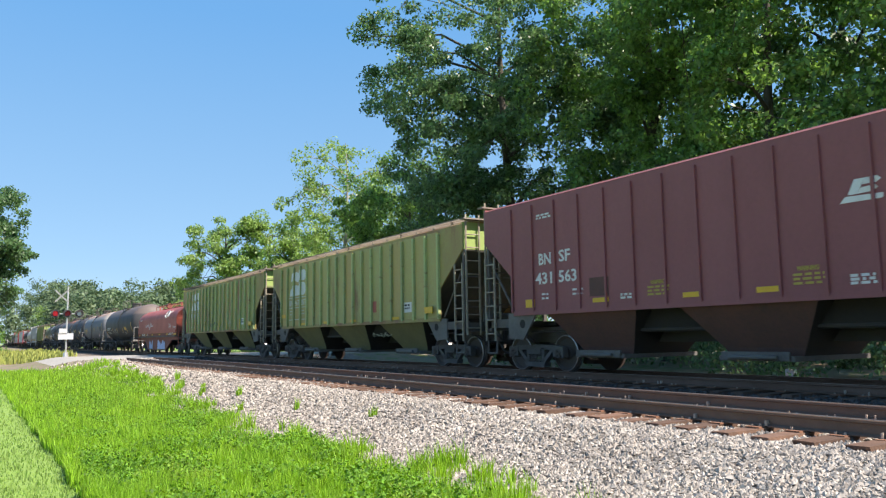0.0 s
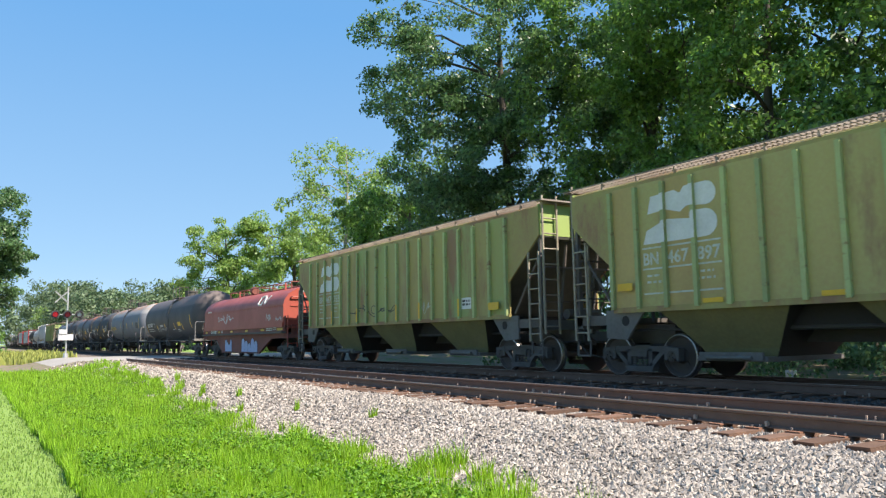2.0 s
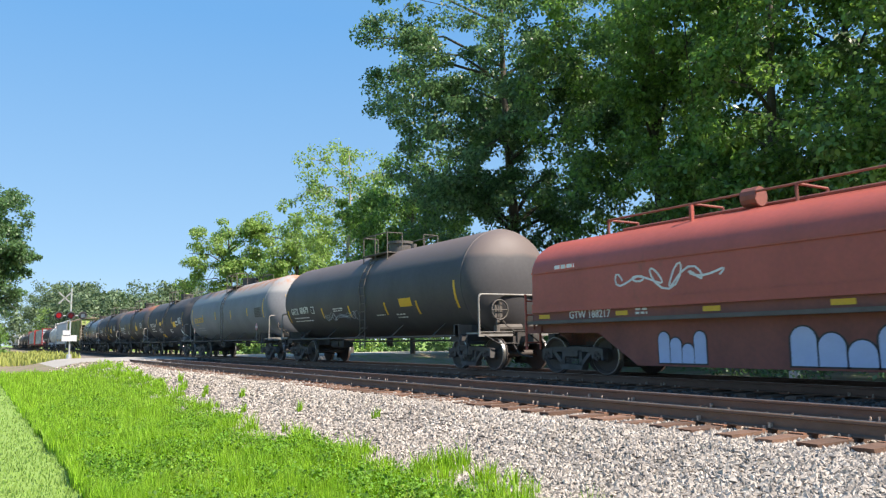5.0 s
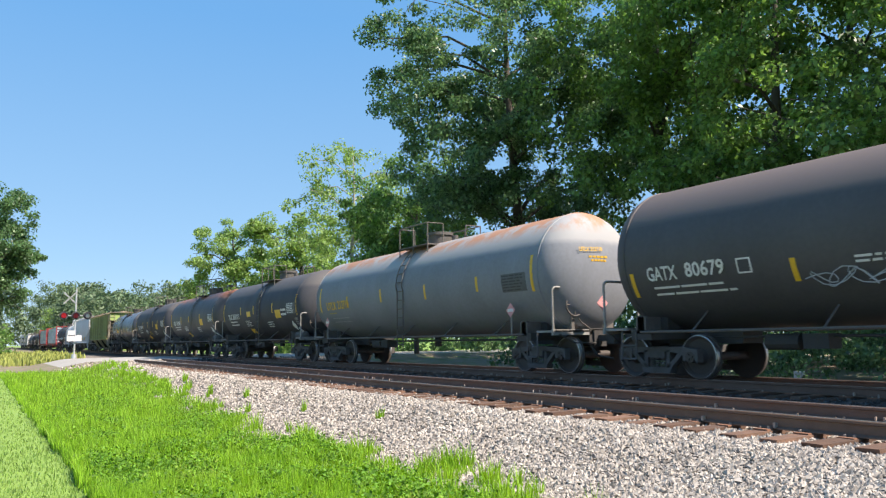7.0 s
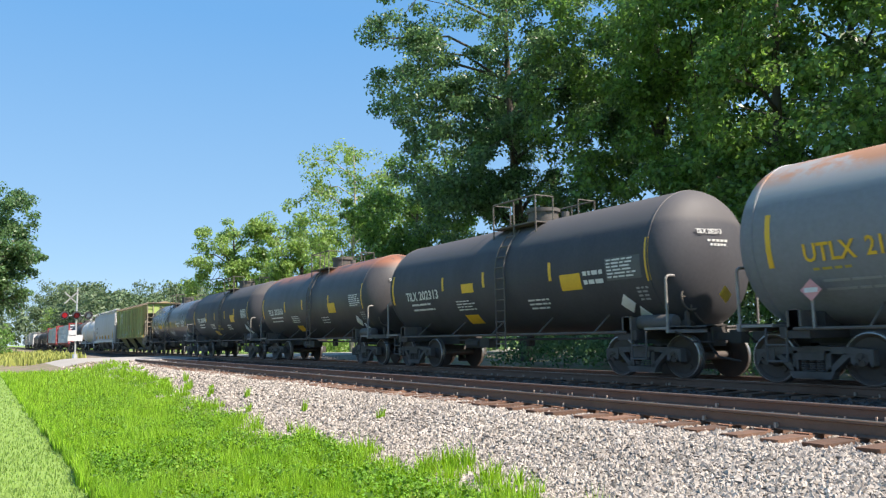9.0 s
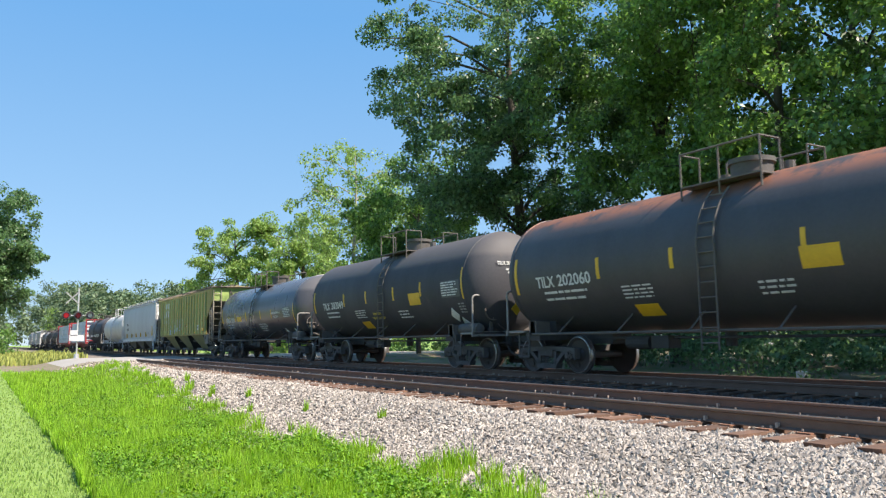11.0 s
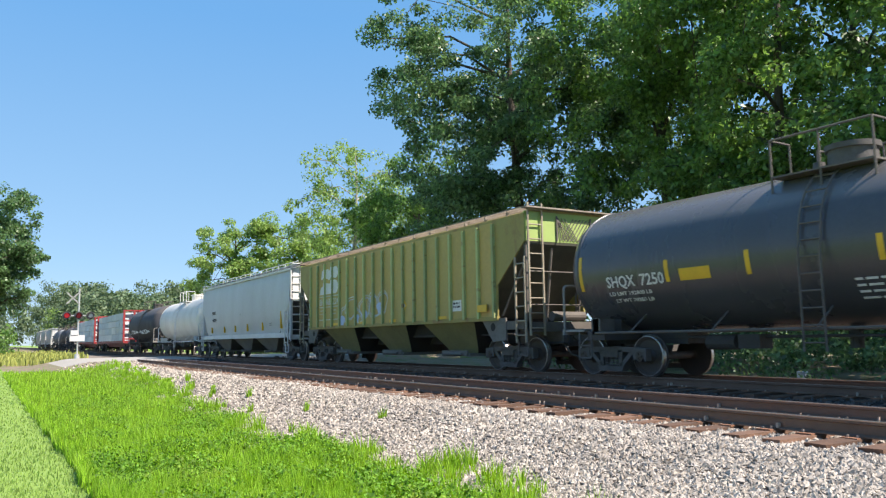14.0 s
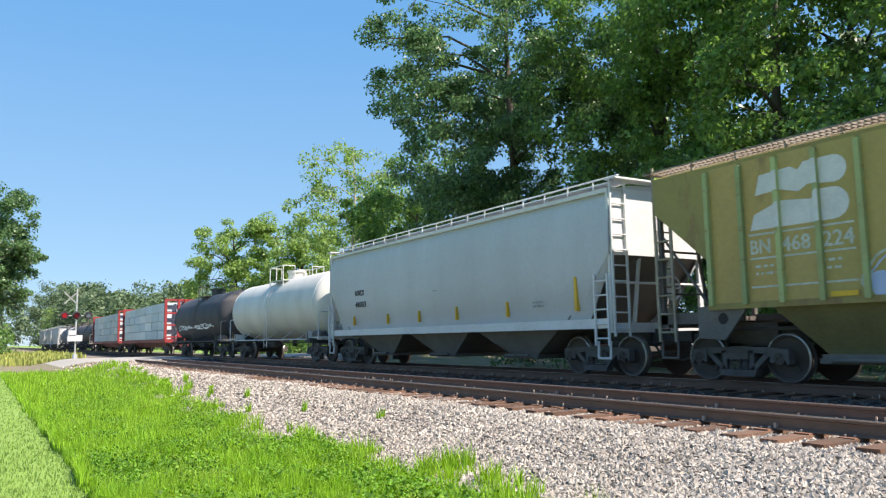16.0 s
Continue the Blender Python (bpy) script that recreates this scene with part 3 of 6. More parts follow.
def make_track(mid, x0, x1, tie_from, label):
    track = tagged(new("railway_track"), label, "railway track", "tracks", "structure")
    for s in (-0.7525, 0.7525):
        part("rail", Geo().long(rail_profile(mid + s), x0, x1), "rail", track, "rust-brown steel rail")
        part("rail_head", Geo().box(x0, x1, mid + s - 0.026, mid + s + 0.026, -0.004, 0.002), "railhead", track, "worn shiny running surface")
    rng = random.Random(int(mid * 10))
    ties = []
    for k in range(3):
        g = Geo().box(-0.115, 0.115, -1.46, 1.3, -0.36, -0.178)
        me = g.mesh("tie")
        for v in me.vertices:
            v.co += Vector((rng.uniform(-0.012, 0.012), rng.uniform(-0.05, 0.05), rng.uniform(-0.006, 0.006)))
        ties.append(me)
    pl, sp = Geo(), Geo()
    x = tie_from
    count = 0
    while x > -47 and count < 140:
        part("tie", ties[count % 3], "tie", track, at=pose(x + rng.uniform(-0.03, 0.03), mid + rng.uniform(-0.06, 0.06), rng.uniform(-0.012, 0.006), 0, 0, rng.uniform(-1.5, 1.5)))
        for s in (-0.7525, 0.7525):
            pl.box(x - 0.09, x + 0.09, mid + s - 0.18, mid + s + 0.18, -0.182, -0.166)
            for dx, dy in ((-0.06, 0.09), (0.05, -0.09), (0.06, 0.095), (-0.05, -0.1)):
                if rng.random() < 0.8:
                    h = rng.choice((0.02, 0.025, 0.03, 0.06))
                    sp.box(x + dx - 0.01, x + dx + 0.01, mid + s + dy - 0.012, mid + s + dy + 0.012, -0.17, -0.166 + h)
            if rng.random() < 0.9:
                sp.box(x + 0.09, x + 0.12, mid + s - 0.07, mid + s - 0.02, -0.17, -0.10) if rng.random() < 0.25 else None
        x -= 0.5 + rng.uniform(-0.03, 0.03)
        count += 1
    tagged(part("tie_plates", pl, "plate", track, "rusty steel tie plates"), kind="stuff")
    tagged(part("spikes", sp, "spike", track, "small steel spikes and anchors"), kind="stuff")
    return track


make_track(NEAR_Y, -47, 14, 6, "empty near railway track with rusty rails on wooden ties")
make_track(TRAIN_Y, -420, 40, 4, "main railway track under the freight train")


# ---------------------------------------------------------------- freight cars: shared parts
WHEEL_R = 0.457


def wheelset_mesh():
    g = Geo()
    for s in (-1, 1):
        prof = [(0.10, 0.60), (0.10, 0.66), (0.33, 0.70), (0.40, 0.685), (0.485, 0.685), (0.485, 0.71), (0.457, 0.725), (0.455, 0.815), (0.43, 0.82), (0.40, 0.81), (0.36, 0.765), (0.17, 0.745), (0.14, 0.78), (0.10, 0.80)]
        g.turned([(r, s * y) for r, y in prof], "y", 32)
        g.rod((0, s * 0.8, 0), (0, s * 1.06, 0), 0.075, 10)
        g.rod((0, s * 0.93, 0), (0, s * 1.09, 0), 0.115, 12)
        for i in range(3):
            a = math.tau * i / 3
            g.box(-0.022, 0.022, s * 1.085, s * 1.115, -0.022, 0.022, pose(0.06 * math.cos(a), 0, 0.06 * math.sin(a)))
        # rolled edge of the tread and two balance marks
        g.box(0.20, 0.30, s * 0.77, s * 0.79, -0.05, 0.05)
    g.rod((0, -0.62, 0), (0, 0.62, 0), 0.09, 10)
    bright = len(g.f)
    for s in (-1, 1):
        prof = [(0.4575, 0.73), (0.4565, 0.812), (0.434, 0.823), (0.428, 0.823), (0.434, 0.819), (0.452, 0.81), (0.453, 0.73)]
        n, k = 32, 7
        g.add([(r * math.cos(math.tau * i / n), s * y, r * math.sin(math.tau * i / n)) for r, y in prof for i in range(n)],
              [(j * n + i, j * n + (i + 1) % n, ((j + 1) % k) * n + (i + 1) % n, ((j + 1) % k) * n + i) for j in range(k) for i in range(n)])
    me = g.mesh("wheelset", True)
    me.materials.append(M["wheel"])
    me.materials.append(M["tread"])
    for i in range(bright, len(me.polygons)):
        me.polygons[i].material_index = 1
    return me


def truck_mesh():
    """Two cast side frames with window openings and springs, and the bolster between them."""
    g = Geo()
    for s in (-1, 1):
        y0, y1 = sorted((s * 0.93, s * 1.07))
        g.prism([(-1.07, 0.60), (-0.72, 0.66), (0.72, 0.66), (1.07, 0.60), (1.07, 0.50), (0.72, 0.52), (0.45, 0.55), (-0.45, 0.55), (-0.72, 0.52), (-1.07, 0.50)], y0, y1)
        for e in (-1, 1):
            g.prism([(e * 1.08, 0.62), (e * 0.70, 0.64), (e * 0.70, 0.40), (e * 0.76, 0.36), (e * 0.80, 0.44), (e * 1.0, 0.44), (e * 1.04, 0.34), (e * 1.08, 0.36)], y0 - 0.015, y1 + 0.015)
            g.prism([(e * 0.70, 0.52), (e * 0.60, 0.56), (e * 0.22, 0.22), (e * 0.34, 0.20)], y0, y1)
            g.box(e * 0.30 - 0.05, e * 0.30 + 0.05, y0, y1, 0.22, 0.60)
        g.prism([(-0.42, 0.24), (0.42, 0.24), (0.36, 0.12), (-0.36, 0.12)], y0 - 0.03, y1 + 0.03)
        for x in (-0.15, 0, 0.15):
            for i in range(5):
                g.rod((x, s * 1.02, 0.25 + i * 0.04), (x, s * 1.02, 0.272 + i * 0.04), 0.066, 8)
        g.box(-0.26, 0.26, *sorted((s * 0.88, s * 1.12)), 0.44, 0.56)
    g.box(-0.22, 0.22, -0.95, 0.95, 0.42, 0.68)
    g.box(-0.32, 0.32, -0.3, 0.3, 0.66, 0.78)
    for e in (-0.5, 0.5):
        g.box(e - 0.04, e + 0.04, -0.85, 0.85, 0.36, 0.44)
        for s in (-1, 1):
            g.box(e * 0.86 - 0.05, e * 0.86 + 0.05, s * 0.76 - 0.05, s * 0.76 + 0.05, 0.28, 0.52)
    return g.mesh("truck", False)


TRUCK, WHEELSET = truck_mesh(), wheelset_mesh()
WHEELS, CARS = [], []


def add_trucks(car, half):
    for x in (-half, half):
        t = part("truck", TRUCK, "truck", car, "grimy cast steel wheel truck", at=pose(x, 0, 0))
        for w in (-0.889, 0.889):
            ws = part("wheelset", WHEELSET, "wheel", t, "worn steel wheels on axle", at=pose(w, 0, WHEEL_R))
            WHEELS.append((ws, w))


def add_couplers(car, end, z=0.86, brake=True):
    for s in (-1, 1):
        g = Geo()
        g.box(*sorted((s * (end - 0.5), s * (end + 0.15))), -0.2, 0.2, z - 0.2, z + 0.2)
        g.box(*sorted((s * (end + 0.1), s * (end + 0.62))), -0.07, 0.07, z - 0.08, z + 0.08)
        g.box(*sorted((s * (end + 0.5), s * (end + 0.78))), -0.13, 0.13, z - 0.14, z + 0.14)
        g.path([(s * (end + 0.1), -0.35, z - 0.1), (s * (end + 0.35), -0.3, z - 0.42), (s * (end + 0.75), -0.15, z - 0.5)], 0.025)
        g.path([(s * (end + 0.1), -1.3, z + 0.12), (s * (end + 0.18), -0.9, z - 0.1), (s * (end + 0.2), -0.2, z - 0.12)], 0.018)
        part("coupler", g, "underframe", car, "dirty knuckle coupler with air hose")


def ladder(x, y0, y1, z0, z1, rungs, r=0.02, axis="y"):
    g = Geo()
    if axis == "y":
        for y in (y0, y1):
            g.box(x - 0.022, x + 0.022, y - 0.022, y + 0.022, z0, z1)
        for i in range(rungs):
            z = z0 + (z1 - z0) * (i + 0.5) / rungs
            g.rod((x, y0, z), (x, y1, z), r)
    else:
        for q in (y0, y1):
            g.box(q - 0.022, q + 0.022, x - 0.022, x + 0.022, z0, z1)
        for i in range(rungs):
            z = z0 + (z1 - z0) * (i + 0.5) / rungs
            g.rod((y0, x, z), (y1, x, z), r)
    return g


def brake_wheel(x, y, z, sx):
    g = Geo()
    n = 16
    pts = [(x, y + 0.28 * math.cos(math.tau * i / n), z + 0.28 * math.sin(math.tau * i / n)) for i in range(n + 1)]
    g.path(pts, 0.022)
    for i in range(0, n, 4):
        g.rod((x, y, z), pts[i], 0.016)
    g.box(x - 0.12 * sx - 0.06, x - 0.12 * sx + 0.06, y - 0.13, y + 0.13, z - 0.22, z + 0.12)
    return g


def near_side(x, z, y=-1.575):
    """Pose for words and marks on the side of a car that faces -y."""
    return pose(x, y, z, 90, 0, 0)


def patch(parent, name, x, z, w, h, material, label="", y=-1.578, thick=0.004):
    return part(name, Geo().box(x, x + w, y - thick, y, z, z + h), material, parent, label)


def bars(parent, x, z, w, rows, material, y=-1.578, pitch=0.1, h=0.045, seed=0, label="small unreadable stencilled lines"):
    """Lines of writing too small to read, as broken bars."""
    rng = random.Random(seed)
    g = Geo()
    for i in range(rows):
        u = x
        stop = x + w * rng.uniform(0.75, 1.0)
        while u < stop:
            k = min(rng.uniform(0.1, 0.3) * max(w, 0.5), stop - u)
            g.box(u, u + k, y - 0.004, y, z - i * pitch, z - i * pitch + h)
            u += k + 0.05
    return tagged(part("lettering", g, material, parent, label), kind="stuff")


def cut(poly, x0, x1):
    """The stretch of a polygon in x and z between two x."""
    for limit, keep in ((x0, 1), (x1, -1)):
        out = []
        for (ax, az), (bx, bz) in zip(poly, poly[1:] + poly[:1]):
            ina, inb = (ax - limit) * keep >= 0, (bx - limit) * keep >= 0
            if ina:
                out.append((ax, az))
            if ina != inb:
                out.append((limit, az + (bz - az) * (limit - ax) / (bx - ax)))
        poly = out
        if len(poly) < 3:
            return []
    return poly


def herald(parent, x, z, material, y=-1.556):
    """A two-lobed painted emblem with a slanting left edge, as plain shapes, carried over the posts."""
    def arc(cx, cz, r, a0, a1):
        return [(cx + r * math.cos(radians(a0 + (a1 - a0) * i / 8)), cz + r * math.sin(radians(a0 + (a1 - a0) * i / 8))) for i in range(9)]
    low = [(0, 0)] + arc(1.58, 0.27, 0.27, -90, 90) + [(1.32, 0.54), (1.2, 0.40), (0.66, 0.46), (0.5, 0.42), (0.1, 0.28)]
    high = [(0.14, 0.62), (0.62, 0.66), (0.98, 0.56), (1.16, 0.66)] + arc(1.62, 0.84, 0.23, -90, 90) + [(1.1, 1.06), (1.0, 0.94), (0.85, 1.02), (0.24, 0.98)]
    for shape in (low, high):
        whole = [(x + u, z + v) for u, v in shape]
        part("emblem", Geo().prism(whole, y - 0.004, y), material, parent, "faded white painted emblem")
        for i in range(19):
            post = -6.66 + 0.74 * i
            piece = cut(whole, post - 0.043, post + 0.043)
            if piece:
                part("emblem", Geo().prism(piece, -1.640, -1.636), material, parent, "faded white paint on a post")


# ---------------------------------------------------------------- covered hoppers
def hopper(label, half, posts, paint, post_paint, bay, top=4.12, sill=1.46, over=1.45, post_count=19, pale="ladder_pale", end_bright=None, walk_paint="roof_tan", board=1.62, rib=0.045, rib_out=0.085, panels=None):
    car = tagged(new("covered_hopper_car"), label, "freight car", "cars of the freight train")
    end = half + over
    low = half + 0.2
    W = 1.55
    side = [(-end, top), (-end, 3.40), (-low, 2.32), (-low, sill), (low, sill), (low, 2.32), (end, 3.40), (end, top)]
    for s in (-1, 1):
        part("side_wall", Geo().prism(side, *sorted((s * (W - 0.04), s * W))), paint, car, "dented weathered steel side sheet" if s < 0 else "")
        for i in range(post_count):
            x = -posts + 2 * posts * i / (post_count - 1)
            g = Geo()
            z0 = sill - 0.02
            y0, y1 = sorted((s * W, s * (W + rib_out)))
            g.prism([(x - rib, z0), (x + rib, z0), (x + rib, top - 0.12), (x - rib, top - 0.12)], y0, y1)
            part("side_post", g, post_paint, car)
        if panels and s < 0:
            # one pressed sheet between each two posts
            wide = 2 * posts / (post_count - 1)
            sheet = Geo().box(rib + 0.004, wide - rib - 0.004, -W - 0.003, -W + 0.01, sill + 0.024, top - 0.065).mesh("side_panel")
            for i in range(post_count - 1):
                part("side_panel", sheet, panels, car, at=pose(-posts + wide * i, 0, 0))
        part("side_sill", Geo().box(-low, low, *sorted((s * (W - 0.06), s * (W + 0.03))), sill - 0.09, sill + 0.02), paint, car)
        # running board over the eave
        g = Geo()
        y0, y1 = sorted((s * (board - 0.6), s * board))
        # open grating: cross bars between long edge strips
        for k in range(4):
            yk = y0 + (y1 - y0 - 0.02) * k / 3
            g.box(-end - 0.15, end + 0.15, yk, yk + 0.02, top + 0.14, top + 0.165)
        for k in range(int((2 * end + 0.3) / 0.11)):
            xk = -end - 0.15 + 0.11 * k
            g.box(xk, xk + 0.02, y0 + 0.012, y1 - 0.012, top + 0.128, top + 0.172)
        for i in range(int(end * 2 / 1.02) + 1):
            x = -end + i * 1.02
            g.prism([(x - 0.02, top + 0.02), (x + 0.02, top + 0.02), (x + 0.02, top + 0.14), (x - 0.02, top + 0.14)], *sorted((s * (board - 0.12), s * (board - 0.06))))
        part("running_board", g, walk_paint, car, "rusty steel roof walkway")
    roof = Geo()
    arc = [(-W, top - 0.06), (-W, top), (-1.3, top + 0.10), (-0.7, top + 0.19), (0, top + 0.22), (0.7, top + 0.19), (1.3, top + 0.10), (W, top), (W, top - 0.06)]
    roof.long(arc, -end, end)
    part("roof", roof, paint, car)
    part("hatch_cover", Geo().long([(-0.32, top + 0.2), (-0.25, top + 0.33), (0.25, top + 0.33), (0.32, top + 0.2)], -end + 0.7, end - 0.7), walk_paint, car, "long trough hatch cover")
    # ends: upright sheet above, slope sheet running in below
    for s in (-1, 1):
        part("end_sheet", Geo().box(*sorted((s * (end - 0.04), s * (end + 0.004))), -W + 0.01, W - 0.01, 3.40, top + 0.06), end_bright or paint, car)
        turn = end - (end - half + 1.75) * (3.40 - sill) / 2.35
        part("slope_sheet", Geo().prism([(s * end, 3.40), (s * turn, sill), (s * (turn + 0.06), sill - 0.07), (s * (end - 0.02), 3.33)], -W + 0.045, W - 0.045).prism([(s * turn, sill), (s * (half - 1.75), 1.05), (s * (half - 1.75), 0.98), (s * (turn + 0.06), sill - 0.07)], -0.9, 0.9), "slope_shade", car, "dirty slope sheet under the end, darkened for shade")
        g = Geo()
        x1 = s * (end - 0.12)
        for y in (-1.45, 1.45):
            g.box(*sorted((s * (end - 0.10), s * (end - 0.02))), y - 0.05, y + 0.05, 1.2, 3.42)
            g.rod((s * (low + 0.1), y, 1.5), (x1, y, 2.9), 0.03)
        for y in (-0.55, 0.55):
            g.rod((s * (end - 0.45), y, 1.2), (s * (end - 0.12), y, 3.38), 0.04)
        g.rod((x1, -1.45, 2.62), (x1, 1.45, 2.62), 0.025)
        g.rod((x1, -1.45, 1.75), (x1, 1.45, 1.75), 0.02)
        part("end_frame", g, "dirty_steel", car)
        g = Geo()
        g.box(*sorted((s * (low - 0.1), s * end)), -1.5, -1.35, 1.12, 1.34)
        g.box(*sorted((s * (low - 0.1), s * end)), 1.35, 1.5, 1.12, 1.34)
        g.box(*sorted((s * (end - 0.18), s * end)), -1.5, 1.5, 1.05, 1.30)
        g.box(*sorted((s * (low - 0.6), s * end)), -0.35, 0.35, 0.72, 1.12)
        g.box(*sorted((s * (low + 0.15), s * (end - 0.3))), -1.0, 1.0, 1.14, 1.18)
        part("end_platform", g, "dirty_steel", car)
        g = Geo()
        g.prism([(s * (low - 0.85), sill - 0.02), (s * (low + 0.3), sill - 0.02), (s * (low + 0.3), 0.84), (s * (low - 0.3), 0.80)], -1.52, -1.47)
        part("bolster_gusset", g, "bay_grey", car, "grey gusset plate over the truck")
        # solid disc whose black colour gives the shade inside the hole
        part("gusset_hole", Geo().rod((s * (low - 0.28), -1.5235, 1.2), (s * (low - 0.28), -1.51, 1.2), 0.11, 14), "bay_shade_black", car, "jacking hole drawn as a round black disc")
        part("end_ladder", ladder(s * (end + 0.07), -1.48, -1.02, 0.95, top + 0.28, 9), pale, car, "pale steel end ladder")
        part("side_ladder", ladder(-1.56, s * (end - 0.42), s * (end - 0.02), 0.78, 3.0, 6, axis="x"), pale, car, "pale steel side ladder")
        part("step", Geo().path([(s * (end - 0.42), -1.5, 0.8), (s * (end - 0.42), -1.52, 0.45), (s * (end - 0.02), -1.52, 0.45), (s * (end - 0.02), -1.5, 0.8)], 0.025), "dirty_steel", car)
        part("end_walkway", Geo().box(*sorted((s * (end - 0.02), s * (end + 0.22))), -1.62, 1.62, top + 0.12, top + 0.16), walk_paint, car)
    # crossed step grating on the end sheet
    g = Geo()
    for i in range(6):
        for a, b in ((-0.35 + i * 0.12, 0.6), (-0.35 + i * 0.12, -0.6)):
            y0, y1 = sorted((a, a + b * 0.75))
            lo, hi = (3.45, 4.05) if b > 0 else (4.05, 3.45)
            g.rod((end + 0.03, max(y0, -0.45), lo), (end + 0.03, min(y1, 0.7), hi), 0.012, 4)
    g.box(end + 0.01, end + 0.05, -0.5, -0.46, 3.42, 4.1).box(end + 0.01, end + 0.05, 0.70, 0.74, 3.42, 4.1)
    part("step_grating", g, "dirty_steel", car, "crossed steel step grating")
    part("brake_wheel", brake_wheel(end + 0.1, 0.35, 2.25, 1), "dirty_steel", car, "round hand brake wheel")
    part("brake_rigging", Geo().rod((end - 0.15, -0.6, 1.45), (end - 0.15, 0.5, 1.45), 0.13, 12).rod((end - 0.2, 0.3, 1.2), (end - 0.2, 0.3, 2.1), 0.03), "dirty_steel", car)
    # three bays
    for i in range(3):
        c = (i - 1) * 4.05
        g = Geo()
        tops = [(c - 1.5, -W + 0.03, sill), (c + 1.5, -W + 0.03, sill), (c + 1.5, W - 0.03, sill), (c - 1.5, W - 0.03, sill)]
        mid = [(c - 0.85, -0.95, 0.62), (c + 0.85, -0.95, 0.62), (c + 0.85, 0.95, 0.62), (c - 0.85, 0.95, 0.62)]
        bot = [(c - 0.75, -0.88, 0.46), (c + 0.75, -0.88, 0.46), (c + 0.75, 0.88, 0.46), (c - 0.75, 0.88, 0.46)]
        g.add(tops + mid + bot, [(0, 1, 5, 4), (1, 2, 6, 5), (2, 3, 7, 6), (3, 0, 4, 7), (4, 5, 9, 8), (5, 6, 10, 9), (6, 7, 11, 10), (7, 4, 8, 11), (8, 9, 10, 11), (3, 2, 1, 0)])
        hull = part("discharge_bay", g, bay, car, "dusty sloped discharge bay with grimy cross sheets, shade in their colour")
        # cross and bottom faces take a near-black for shade and grime
        hull.data.materials.append(M["bay_shade_black"])
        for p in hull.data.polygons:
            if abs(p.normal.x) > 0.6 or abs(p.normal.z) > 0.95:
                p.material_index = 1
        part("outlet_gate", Geo().box(c - 0.78, c + 0.78, -1.2, 1.2, 0.38, 0.47).box(c - 0.7, c + 0.7, -1.25, -1.2, 0.40, 0.55).rod((c - 0.5, -1.3, 0.45), (c + 0.5, -1.3, 0.45), 0.04, 8), "bay_grey", car, "dusty steel outlet gate")
    # dark blocks added to stand for the shaded gaps between bays
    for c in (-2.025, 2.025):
        part("inner_ridge", Geo().prism([(c - 0.55, sill), (c + 0.55, sill), (c + 0.9, 0.95), (c - 0.9, 0.95)], -1.0, 1.0), "bay_shade_black", car)
    part("center_sill", Geo().box(-end + 0.2, end - 0.2, -0.25, 0.25, 0.72, 1.05), "underframe", car)
    part("air_pipe", Geo().rod((-low, -1.0, 1.0), (low, -1.0, 1.0), 0.03), "underframe", car)
    add_trucks(car, half)
    add_couplers(car, end - 0.1)
    return car


